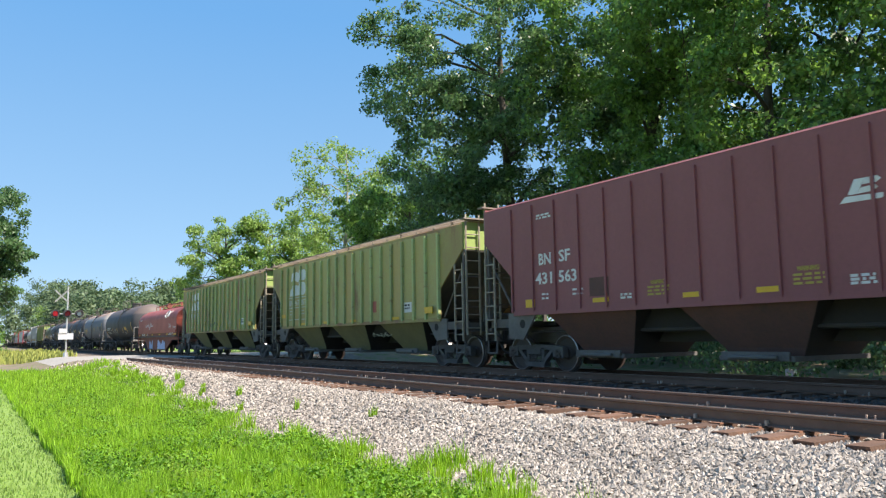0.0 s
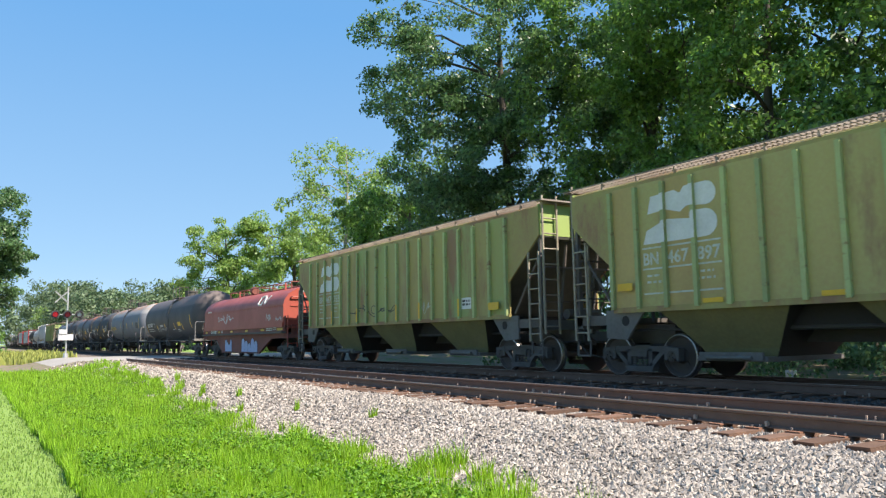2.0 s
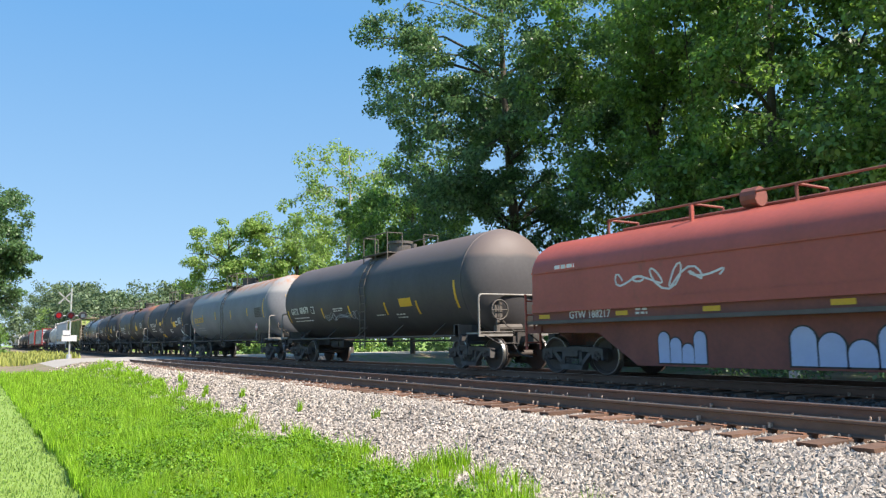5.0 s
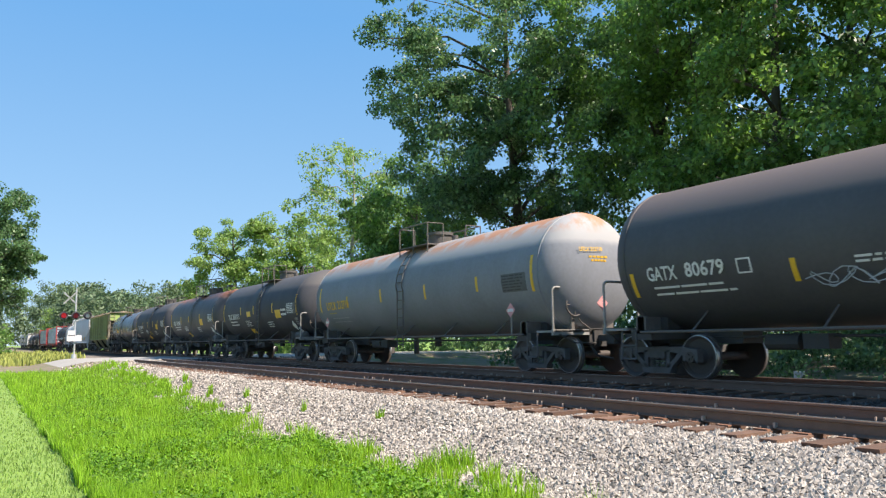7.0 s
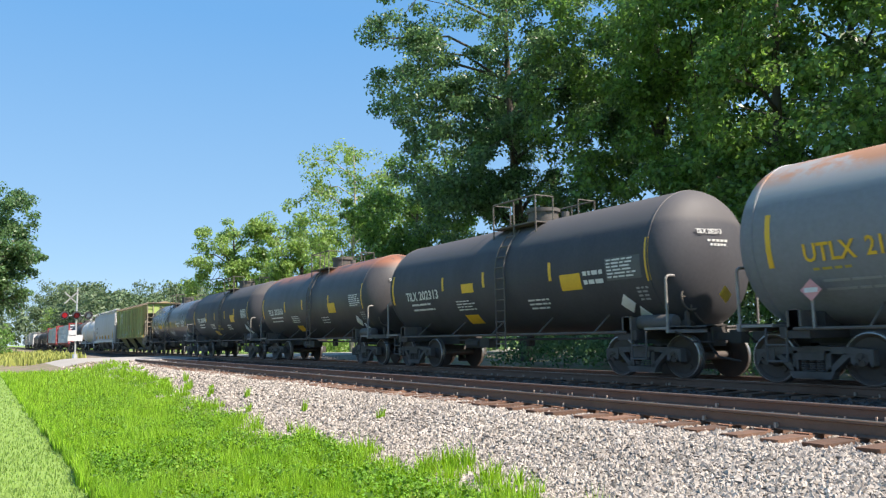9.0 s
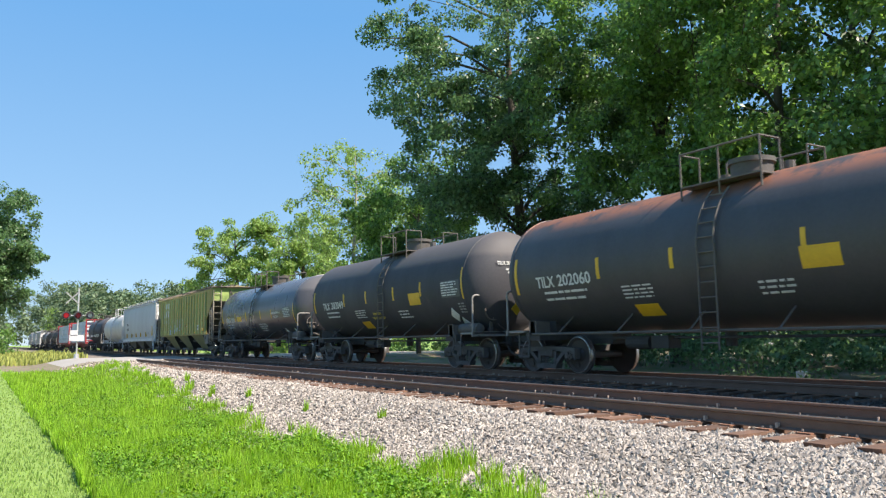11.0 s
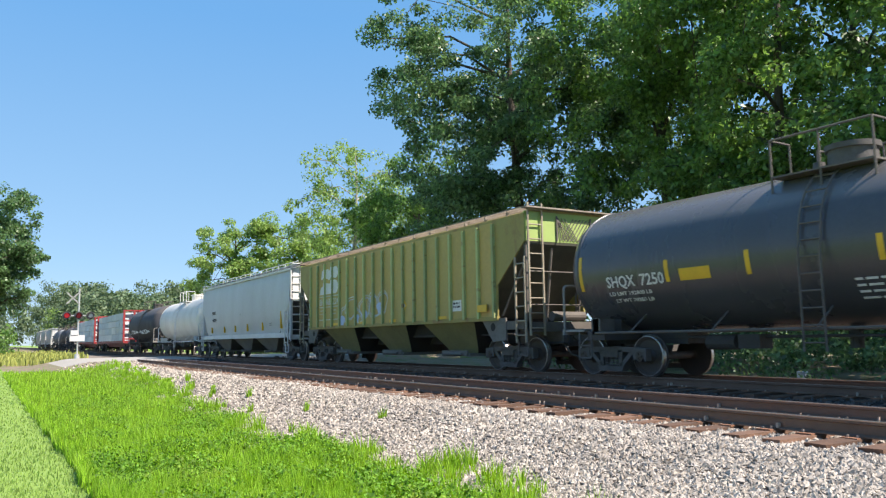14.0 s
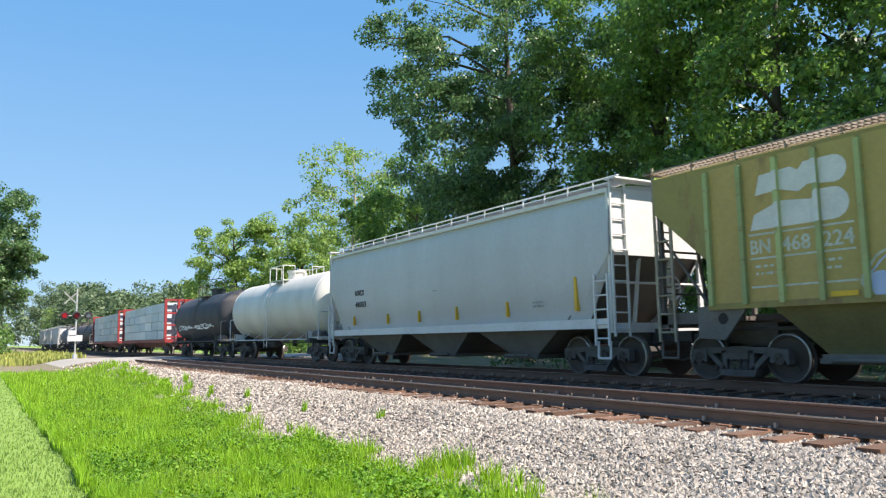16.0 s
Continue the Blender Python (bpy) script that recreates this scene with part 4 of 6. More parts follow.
def smooth_hopper(label, half, paint, trim, top=4.2, sill=1.2):
    """A covered hopper with smooth rounded sides and no posts."""
    car = tagged(new("smooth_sided_hopper_car"), label, "freight car", "cars of the freight train")
    end = half + 1.05
    W = 1.55
    sect = [(-1.36, sill), (-1.5, sill + 0.5), (-1.56, 2.3), (-1.56, 3.0), (-1.52, 3.7), (-1.44, top - 0.08), (-1.38, top), (-0.8, top + 0.14), (0, top + 0.18)]
    sect = sect + [(-y, z) for y, z in sect[-2::-1]]
    n = len(sect)
    g = Geo()
    rings = []
    for x, cut in ((-end, True), (-end + 0.001, True), (-half - 0.15, False), (half + 0.15, False), (end - 0.001, True), (end, True)):
        rings.append([(x, y, max(z, 2.75) if cut else z) for y, z in sect])
    vs = [p for r in rings for p in r]
    fs = [(k * n + i, k * n + i + 1, (k + 1) * n + i + 1, (k + 1) * n + i) for k in range(len(rings) - 1) for i in range(n - 1)]
    g.add(vs, fs + [tuple(range(n)), tuple(range((len(rings) - 1) * n, len(rings) * n))])
    part("body", g, paint, car, "smooth pale grey curved steel body", smooth=True)
    for s in (-1, 1):
        part("side_sill", Geo().box(-end + 0.1, end - 0.1, *sorted((s * 1.38, s * 1.56)), sill - 0.12, sill + 0.1), trim, car, "pale side sill")
        part("eave", Geo().box(-end, end, *sorted((s * 1.40, s * 1.52)), top - 0.06, top + 0.03), trim, car, "pale roof edge")
        part("end_sheet", Geo().box(*sorted((s * (end - 0.03), s * (end + 0.01))), -1.4, 1.4, 2.72, top + 0.05), trim, car)
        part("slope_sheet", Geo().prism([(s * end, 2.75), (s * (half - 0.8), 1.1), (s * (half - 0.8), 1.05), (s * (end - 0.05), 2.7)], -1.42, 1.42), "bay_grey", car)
        g = Geo()
        for y in (-1.45, 1.45):
            g.box(*sorted((s * (end - 0.08), s * end)), y - 0.06, y + 0.06, 1.0, top)
        g.rod((s * end, -1.45, 2.1), (s * end, 1.45, 2.1), 0.03)
        g.box(*sorted((s * (end - 0.15), s * end)), -1.5, 1.5, 0.98, 1.2)
        for y in (-0.5, 0.5):
            g.rod((s * (end - 0.35), y, 1.1), (s * (end - 0.1), y, 2.75), 0.05)
        part("end_frame", g, trim, car)
        part("end_ladder", ladder(s * (end + 0.06), -1.5, -1.05, 0.9, top + 0.2, 10), trim, car, "white steel ladder")
        part("side_ladder", ladder(-1.6, s * (end - 0.45), s * (end - 0.03), 0.7, 2.3, 5, axis="x"), trim, car, "white steel ladder")
        part("step", Geo().path([(s * (end - 0.42), -1.55, 0.8), (s * (end - 0.42), -1.57, 0.42), (s * (end - 0.04), -1.57, 0.42), (s * (end - 0.04), -1.55, 0.8)], 0.025), trim, car)
        part("end_walkway", Geo().box(*sorted((s * (end - 0.05), s * (end + 0.3))), -1.55, 1.2, top + 0.2, top + 0.24), trim, car)
        g = Geo().box(-end, end, *sorted((s * 0.62, s * 1.12)), top + 0.24, top + 0.27)
        for i in range(int(end * 2 / 0.9)):
            x = -end + 0.4 + i * 0.9
            g.rod((x, s * 1.15, top + 0.05), (x, s * 1.15, top + 0.36), 0.018)
        g.rod((-end, s * 1.15, top + 0.36), (end, s * 1.15, top + 0.36), 0.02)
        part("running_board", g, trim, car, "pale roof walkway with edge rail")
    part("brake_wheel", brake_wheel(end + 0.12, 0.3, 2.0, 1), trim, car, "round hand brake wheel")
    for i in range(3):
        c = (i - 1) * (half * 2 - 1.6) / 3
        a = (half * 2 - 1.6) / 6
        g = Geo()
        tops = [(c - a, -1.36, sill), (c + a, -1.36, sill), (c + a, 1.36, sill), (c - a, 1.36, sill)]
        bot = [(c - 0.55, -1.0, 0.45), (c + 0.55, -1.0, 0.45), (c + 0.55, 1.0, 0.45), (c - 0.55, 1.0, 0.45)]
        g.add(tops + bot, [(0, 1, 5, 4), (1, 2, 6, 5), (2, 3, 7, 6), (3, 0, 4, 7), (4, 5, 6, 7)])
        part("discharge_bay", g, "bay_grey", car, "dusty sloped discharge bay")
        part("outlet_gate", Geo().box(c - 0.75, c + 0.75, -1.15, 1.15, 0.36, 0.46).rod((c - 0.5, -1.25, 0.44), (c + 0.5, -1.25, 0.44), 0.04, 8), "dirty_steel", car)
    part("center_sill", Geo().box(-end + 0.1, end - 0.1, -0.25, 0.25, 0.72, 1.02), "underframe", car)
    add_trucks(car, half)
    add_couplers(car, end - 0.05)
    return car


# ---------------------------------------------------------------- tank cars
def tank_side(x, deg, R, zc, lift=0.006):
    """Pose on the near side of a tank, deg below (+) or above (-) its middle."""
    a = radians(deg)
    return pose(x, -(R + lift) * math.cos(a), zc - (R + lift) * math.sin(a), 90 + deg, 0, 0)


def curved(parent, name, x, z, w, h, R, zc, material, label="", lift=0.006, diamond=False):
    """A sheet or stripe that follows the tank's round side, between heights z and z + h."""
    g = Geo()
    a0, a1 = math.asin(max(-1, (z - zc) / R)), math.asin(min(1, (z + h - zc) / R))
    n = 6
    vs = []
    for i in range(n + 1):
        a = a0 + (a1 - a0) * i / n
        k = (1 - abs(2 * i / n - 1)) if diamond else 1
        for r in (R + lift, R - 0.01):
            for u in (-1, 1):
                vs.append((x + w / 2 + u * w / 2 * k, -r * math.cos(a), zc + r * math.sin(a)))
    fs = []
    for i in range(n):
        b = 4 * i
        fs += [(b, b + 1, b + 5, b + 4), (b, b + 4, b + 6, b + 2), (b + 1, b + 3, b + 7, b + 5)]
    g.add(vs, fs + [(0, 2, 3, 1), (4 * n, 4 * n + 1, 4 * n + 3, 4 * n + 2)])
    return part(name, g, material, parent, label)


def tank_bars(parent, x, z, w, rows, R, zc, material, pitch=0.1, h=0.045, seed=0):
    rng = random.Random(seed)
    g = Geo()
    for i in range(rows):
        zz = z - i * pitch
        a = math.asin((zz - zc) / R)
        m = pose(0, -(R + 0.004) * math.cos(a), zz, -math.degrees(a), 0, 0)
        u, stop = x, x + w * rng.uniform(0.7, 1.0)
        while u < stop:
            k = min(rng.uniform(0.1, 0.32) * max(w, 0.5), stop - u)
            g.box(u, u + k, -0.004, 0.003, 0, h, m)
            u += k + 0.05
    return tagged(part("lettering", g, material, parent, "small unreadable stencilled lines"), kind="stuff")


def tank(label, half, cyl, R, zc, paint, frame_paint="underframe", rail_paint="dirty_steel", stripes=(), stripe_paint="yellow_mark", platform=1.9, dome="truck", name="tank_car", shift=0.0, hand_paint="rail_steel", reservoir=True):
    car = tagged(new(name), label, "freight car", "cars of the freight train")
    head = R * 0.5
    prof = []
    for i in range(11):
        a = math.pi / 2 * i / 10
        prof.append((max(R * math.sin(a), 0.01), -cyl - head * math.cos(a)))
    prof += [(R, -cyl / 3), (R, cyl / 3)]
    for i in range(11):
        a = math.pi / 2 * (1 - i / 10)
        prof.append((max(R * math.sin(a), 0.01), cyl + head * math.cos(a)))
    part("tank_shell", Geo().turned(prof, "x", 56, (0, 0, zc)), paint, car, smooth=True)
    n = 40
    for x in (-cyl, cyl):
        part("weld_band", Geo().turned([(R, x - 0.03), (R + 0.012, x - 0.02), (R + 0.012, x + 0.02), (R, x + 0.03)], "x", 56, (0, 0, zc)), paint, car, smooth=True)
    end = half + 1.15
    # stub sills, bolsters, saddles
    for s in (-1, 1):
        g = Geo()
        g.box(*sorted((s * (half - 1.6), s * end)), -0.32, 0.32, 0.72, 1.12)
        g.box(s * half - 0.28, s * half + 0.28, -1.5, 1.5, 0.82, 1.02)
        g.prism([(s * half - 0.2, 1.0), (s * half + 0.2, 1.0), (s * half + 0.2, 1.5), (s * half - 0.2, 1.5)], -0.9, 0.9)
        part("stub_sill", g, frame_paint, car)
        for y in (-1.5, 1.5):
            q = y * 0.93
            g = Geo().box(s * half - 0.09, s * half + 0.09, min(y, q), max(y, q), 0.95, 1.32)
            g.box(s * half - 0.14, s * half + 0.14, min(y, y * 0.7), max(y, y * 0.7), 0.95, 1.3)
            part("saddle", g, rail_paint, car)
        g = Geo()
        g.box(*sorted((s * (half + 0.45), s * end)), -1.45, 1.45, 1.02, 1.07)
        g.box(*sorted((s * (end - 0.06), s * end)), -1.5, 1.5, 0.95, 1.09)
        part("end_platform", g, hand_paint, car)
        xa, xb = s * (half + 0.15), s * (end - 0.04)
        hoop = [(xb, -1.46, 1.05), (xb, -1.46, 2.04), (xb, -1.43, 2.10), (xb, -1.36, 2.13), (xb, 1.36, 2.13), (xb, 1.43, 2.10), (xb, 1.46, 2.04), (xb, 1.46, 1.05)]
        part("end_handrail", Geo().path(hoop, 0.028, 8), hand_paint, car, "bent steel handrail across the end platform")
        part("step", Geo().path([(xa, -1.5, 1.0), (xa, -1.52, 0.42), (xa + s * 0.4, -1.52, 0.42), (xa + s * 0.4, -1.5, 1.0)], 0.022).path([(xa, -1.52, 0.7), (xa + s * 0.4, -1.52, 0.7)], 0.02), "truck", car)
    g = Geo()
    for y in (-1.52, 1.52):
        g.rod((-half, y, 0.98), (half, y, 0.98), 0.028)
        for i in range(5):
            x = -half + (i + 0.5) * half * 2 / 5
            g.rod((x, y, 0.98), (x, y * 0.62, zc - R * 0.72), 0.02)
    part("side_rail", g, rail_paint, car, "thin steel rail along the tank's foot")
    part("brake_gear", Geo().rod((-half + 2.2, -0.35, 0.75), (-half + 2.9, -0.35, 0.75), 0.16, 12).box(-half + 3.0, -half + 3.5, -0.5, -0.1, 0.62, 0.9).rod((-half, -0.3, 0.85), (half, -0.3, 0.85), 0.03).rod((-0.2, 0, zc - R), (-0.2, 0, zc - R - 0.35), 0.12, 12), "underframe", car)
    part("brake_wheel", brake_wheel(end - 0.02, -0.75, 1.7, 1), rail_paint, car, "round hand brake wheel")
    if reservoir:
        part("air_reservoir", Geo().turned([(0.02, half - 0.35), (0.15, half - 0.30), (0.17, half - 0.2), (0.17, half + 0.6), (0.15, half + 0.7), (0.02, half + 0.75)], "x", 16, (0.4, -1.2, 1.17)), "truck", car, "grey air reservoir cylinder", smooth=True)
    part("brake_stand", Geo().box(end - 0.17, end - 0.11, -0.8, -0.7, 1.05, 1.9).box(end - 0.2, end - 0.1, -0.88, -0.6, 1.5, 1.9).rod((end - 0.3, 0.2, 1.2), (end - 0.3, -0.7, 1.2), 0.1, 10).path([(end - 0.1, -0.7, 1.5), (end - 0.05, -0.5, 1.25), (end - 0.1, -0.2, 1.1)], 0.018), rail_paint, car)
    # top platform, dome and ladders
    top = zc + R
    part("manway", Geo().rod((shift, 0, top - 0.08), (shift, 0, top + 0.3), 0.42, 20).rod((shift, 0, top + 0.28), (shift, 0, top + 0.38), 0.47, 20), dome, car, "round bolted manway", smooth=True)
    for x in (-0.75, 0.75):
        part("valve", Geo().rod((x + shift, 0.15, top - 0.05), (x + shift, 0.15, top + 0.22), 0.11, 10), dome, car)
    p = platform / 2
    for s in (-1, 1):
        g = Geo()
        y0, y1 = sorted((s * 0.62, s * 1.08))
        zp = zc + math.sqrt(max(R * R - 0.8 ** 2, 0)) + 0.06
        g.box(shift - p, shift + p, y0, y1, zp, zp + 0.035)
        part("platform_deck", g, rail_paint, car, "narrow steel walkway beside the manway")
        g = Geo()
        for x in (shift - p, shift, shift + p):
            g.rod((x, s * 1.05, zp - 0.35), (x, s * 1.05, zp + 0.72), 0.022)
            g.rod((x, s * 0.62, zp - 0.1), (x, s * 0.62, zp + 0.02), 0.022)
        g.rod((shift - p, s * 1.05, zp + 0.72), (shift + p, s * 1.05, zp + 0.72), 0.022)
        for x in (shift - p, shift + p):
            g.path([(x, s * 1.05, zp + 0.72), (x, s * 0.45, zp + 0.72), (x, s * 0.45, zp)], 0.02)
        part("platform_railing", g, rail_paint, car, "bent steel railing round the manway")
    g = Geo()
    zs = [0.6 + i * 0.145 for i in range(23)]
    ys = [1.58 if z < zc else (R + 0.06) * math.cos(math.asin(min((z - zc) / (R + 0.06), 0.98))) for z in zs]
    for x in (shift - 0.2, shift + 0.2):
        g.path([(x, -y, z) for y, z in zip(ys, zs)], 0.02)
    for y, z in list(zip(ys, zs))[1::2]:
        g.rod((shift - 0.2, -y, z), (shift + 0.2, -y, z), 0.016)
    part("side_ladder", g, rail_paint, car, "narrow steel side ladder")
    for x, z, h in stripes:
        curved(car, "reflector_stripe", x, z, 0.10, h, R, zc, stripe_paint, "yellow reflective stripe")
    add_trucks(car, half)
    add_couplers(car, end - 0.1)
    return car


# ---------------------------------------------------------------- coil car and centre-beam flat car
def coil_car(label, half):
    car = tagged(new("coil_car"), label, "freight car", "cars of the freight train")
    e, W = 6.62, 1.52
    sect = [(-W, 1.55), (-W, 2.48)] + [(-W * math.cos(a), 2.48 + 0.92 * math.sin(a)) for a in [math.pi * i / 18 for i in range(1, 18)]] + [(W, 2.48), (W, 1.55)]
    part("hood", Geo().long(sect, -e, e), "coil_red", car, "rounded red steel hood with faded lettering", smooth=True)
    for s in (-1, 1):
        part("hood_rib", Geo().box(-e, e, *sorted((s * W, s * (W + 0.03))), 2.46, 2.50), "coil_red", car)
        part("hood_skirt", Geo().box(-e + 0.02, e - 0.02, *sorted((s * W, s * (W + 0.05))), 1.50, 1.70), "coil_red", car, "dark skirt of the hood")
        part("deck_edge", Geo().box(-e - 0.1, e + 0.1, *sorted((s * 1.42, s * 1.64)), 1.22, 1.30), "dirty_steel", car, "grey walkway edge")
        part("deck_side", Geo().box(-e, e, *sorted((s * 1.40, s * 1.50)), 1.30, 1.52), "coil_low", car)
        belly = [(-e, 1.22), (-e, 1.02), (-4.45, 0.98), (-3.3, 0.28), (2.9, 0.28), (4.7, 0.98), (e, 1.02), (e, 1.22)]
        part("side_girder", Geo().prism(belly, *sorted((s * 1.30, s * 1.40))), "coil_low", car, "deep rusty red side girder")
        for x in (-2.2, 4.9):
            part("lifting_bracket", Geo().box(x - 0.03, x + 0.03, *sorted((s * 0.75, s * 0.82)), 3.1, 3.6), "coil_red", car)
    part("hood_end", Geo().box(e, e + 0.03, -1.2, 1.2, 2.42, 2.47).rod((e + 0.1, -1.15, 2.85), (e + 0.1, 0.9, 2.85), 0.03).rod((e, -1.15, 2.85), (e + 0.1, -1.15, 2.85), 0.03).rod((e, 0.9, 2.85), (e + 0.1, 0.9, 2.85), 0.03), "coil_red", car)
    g = Geo().rod((-4.9, 0, 3.48), (4.9, 0, 3.48), 0.04)
    for x in (-4.9, -2.4, 0, 2.4, 4.9):
        g.rod((x, -0.5, 3.3), (x, -0.5, 3.68), 0.03).rod((x, 0.5, 3.3), (x, 0.5, 3.68), 0.03).rod((x, -0.5, 3.68), (x, 0.5, 3.68), 0.03)
    g.path([(-4.9, -0.5, 3.68), (4.9, -0.5, 3.68)], 0.025)
    g.rod((-1.2, -0.35, 3.6), (-0.85, -0.35, 3.6), 0.2, 14)
    part("lifting_gear", g, "coil_low", car, "red lifting gear on the hood")
    for s in (-1, 1):
        x = s * (half + 1.05)
        g = Geo().box(*sorted((s * (e - 0.2), s * (half + 1.3))), -1.45, 1.45, 1.0, 1.18).box(*sorted((s * (half - 1), s * (half + 1.3))), -0.3, 0.3, 0.7, 1.0)
        for y in (-1.45, 1.45):
            g.rod((s * (e + 0.05), y, 1.1), (s * (e + 0.05), y, 2.0), 0.03)
        part("end_platform", g, "coil_low", car)
        part("end_ladder", ladder(s * (half + 1.25), -1.45, -1.0, 0.6, 2.0, 4), "coil_red", car)
    part("brake_wheel", brake_wheel(e + 0.45, -0.6, 2.0, 1), "dirty_steel", car, "round hand brake wheel")
    part("brake_stand", Geo().box(e + 0.2, e + 0.4, -0.8, -0.4, 1.1, 2.1).box(e + 0.1, e + 0.2, -1.2, -0.9, 1.1, 1.6), "coil_low", car)
    part("floor_frame", Geo().box(-e, e, -1.35, 1.35, 1.0, 1.25).box(-e, e, -0.3, 0.3, 0.6, 1.0), "underframe", car)
    add_trucks(car, half)
    add_couplers(car, half + 1.2)
    return car


def centre_beam(label, half, seed):
    car = tagged(new("centre_beam_flat_car"), label, "freight car", "cars of the freight train")
    e = half + 1.6
    rng = random.Random(seed)
    part("deck", Geo().box(-e, e, -1.45, 1.45, 0.95, 1.2).box(-e, e, -0.3, 0.3, 0.55, 0.95), "beam_red", car, "red steel deck")
    g = Geo().box(-e, e, -0.08, 0.08, 3.95, 4.2).box(-e, e, -0.05, 0.05, 1.2, 1.4)
    for i in range(13):
        x = -e + 0.3 + i * (2 * e - 0.6) / 12
        g.box(x - 0.07, x + 0.07, -0.08, 0.08, 1.2, 4.2)
    part("centre_beam", g, "beam_red", car, "red centre beam truss")
    for s in (-1, 1):
        for y in (-1.4, 1.4, -0.45, 0.45):
            part("bulkhead_post", Geo().box(*sorted((s * (e - 0.35), s * (e - 0.1))), y - 0.09, y + 0.09, 1.2, 4.25), "beam_red", car, "red end bulkhead post")
        for z in (1.3, 2.2, 3.1, 4.1):
            part("bulkhead_beam", Geo().box(*sorted((s * (e - 0.3), s * (e - 0.15))), -1.4, 1.4, z, z + 0.14), "beam_red", car)
    n = int((2 * e - 1.2) / 2.6)
    w = (2 * e - 1.2) / n
    for i in range(n):
        for k in range(4):
            for s in (-1, 1):
                x = -e + 0.6 + i * w
                z = 1.22 + k * 0.70
                part("wrapped_lumber", Geo().box(x + 0.02, x + w - 0.02, *sorted((s * 0.12, s * rng.uniform(1.33, 1.38))), z, z + 0.67), rng.choice(("wrap_blue", "wrap_blue", "wrap_white")), car, "wrapped lumber bundle")
    add_trucks(car, half)
    add_couplers(car, e - 0.1)
    return car


# ---------------------------------------------------------------- the train: middle of each car on the track at the clip's start
SPEED = 10.255


def place(car, x):
    car.location = (x, TRAIN_Y, 0)
    CARS.append((car, x))
    return car


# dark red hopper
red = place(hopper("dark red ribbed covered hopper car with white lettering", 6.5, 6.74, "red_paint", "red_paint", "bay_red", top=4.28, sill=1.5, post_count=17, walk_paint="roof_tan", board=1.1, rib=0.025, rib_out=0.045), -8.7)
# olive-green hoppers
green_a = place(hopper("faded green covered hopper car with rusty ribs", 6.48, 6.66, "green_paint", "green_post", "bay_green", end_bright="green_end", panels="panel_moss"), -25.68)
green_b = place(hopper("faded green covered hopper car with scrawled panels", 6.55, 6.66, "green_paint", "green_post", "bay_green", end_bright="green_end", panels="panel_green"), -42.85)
coil = place(coil_car("red steel coil car with rounded hood and graffiti", 5.75), -59.45)
tank_1 = place(tank("long black tank car with brown dusty top", 6.75, 7.1, 1.57, 2.57, "tank_brown", stripes=((-6.98, 1.72, 0.5), (-3.23, 1.8, 0.4), (-0.7, 1.77, 0.42), (2.2, 1.75, 0.42), (4.35, 1.7, 0.42), (6.7, 1.8, 0.8)), shift=0.7, reservoir=False), -76.4)
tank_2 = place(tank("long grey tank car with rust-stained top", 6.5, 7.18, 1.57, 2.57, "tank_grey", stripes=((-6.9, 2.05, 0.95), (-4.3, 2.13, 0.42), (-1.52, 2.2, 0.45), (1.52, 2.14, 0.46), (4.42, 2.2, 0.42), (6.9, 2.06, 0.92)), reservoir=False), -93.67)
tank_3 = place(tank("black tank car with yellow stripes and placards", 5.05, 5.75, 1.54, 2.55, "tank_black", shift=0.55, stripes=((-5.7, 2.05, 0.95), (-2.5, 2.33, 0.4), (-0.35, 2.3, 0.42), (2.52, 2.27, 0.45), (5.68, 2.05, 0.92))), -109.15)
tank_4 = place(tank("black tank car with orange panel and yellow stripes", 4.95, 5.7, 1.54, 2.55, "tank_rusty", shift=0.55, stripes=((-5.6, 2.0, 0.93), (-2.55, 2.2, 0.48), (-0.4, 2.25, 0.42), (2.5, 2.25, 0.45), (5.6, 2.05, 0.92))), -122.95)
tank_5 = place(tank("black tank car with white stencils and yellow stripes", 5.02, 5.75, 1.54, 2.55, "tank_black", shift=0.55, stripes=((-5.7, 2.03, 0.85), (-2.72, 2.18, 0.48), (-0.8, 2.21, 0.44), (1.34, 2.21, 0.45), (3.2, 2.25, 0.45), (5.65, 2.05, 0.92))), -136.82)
tank_6 = place(tank("glossy black tank car with domed ends", 5.32, 5.9, 1.47, 2.45, "tank_gloss", stripes=((-5.85, 1.95, 0.8), (-3.27, 2.0, 0.45), (-1.34, 2.0, 0.45), (1.08, 2.03, 0.42), (2.73, 2.01, 0.42), (5.8, 1.7, 0.9))), -151.07)
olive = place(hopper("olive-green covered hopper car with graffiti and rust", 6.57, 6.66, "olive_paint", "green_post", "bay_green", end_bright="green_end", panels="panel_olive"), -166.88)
grey_hopper = place(smooth_hopper("pale grey smooth-sided covered hopper car", 6.77, "hopper_grey", "hopper_trim"), -184.1)
tank_7 = place(tank("white tank car with cream platform rails", 5.3, 5.85, 1.5, 2.5, "tank_white", rail_paint="hopper_trim", dome="tank_white", hand_paint="hopper_trim"), -199.75)
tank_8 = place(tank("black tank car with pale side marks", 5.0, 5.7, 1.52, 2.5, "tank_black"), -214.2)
beam_1 = place(centre_beam("red centre-beam flat car loaded with wrapped lumber", 8.3, 3), -233.4)
beam_2 = place(centre_beam("red centre-beam flat car loaded with wrapped lumber", 8.3, 4), -255.8)
tank_9 = place(tank("dark grey tank car far back in the train", 5.0, 5.7, 1.4, 2.3, "tank_brown"), -274.5)
tank_10 = place(tank("dark grey tank car far back in the train", 5.0, 5.7, 1.4, 2.3, "tank_black"), -288.5)
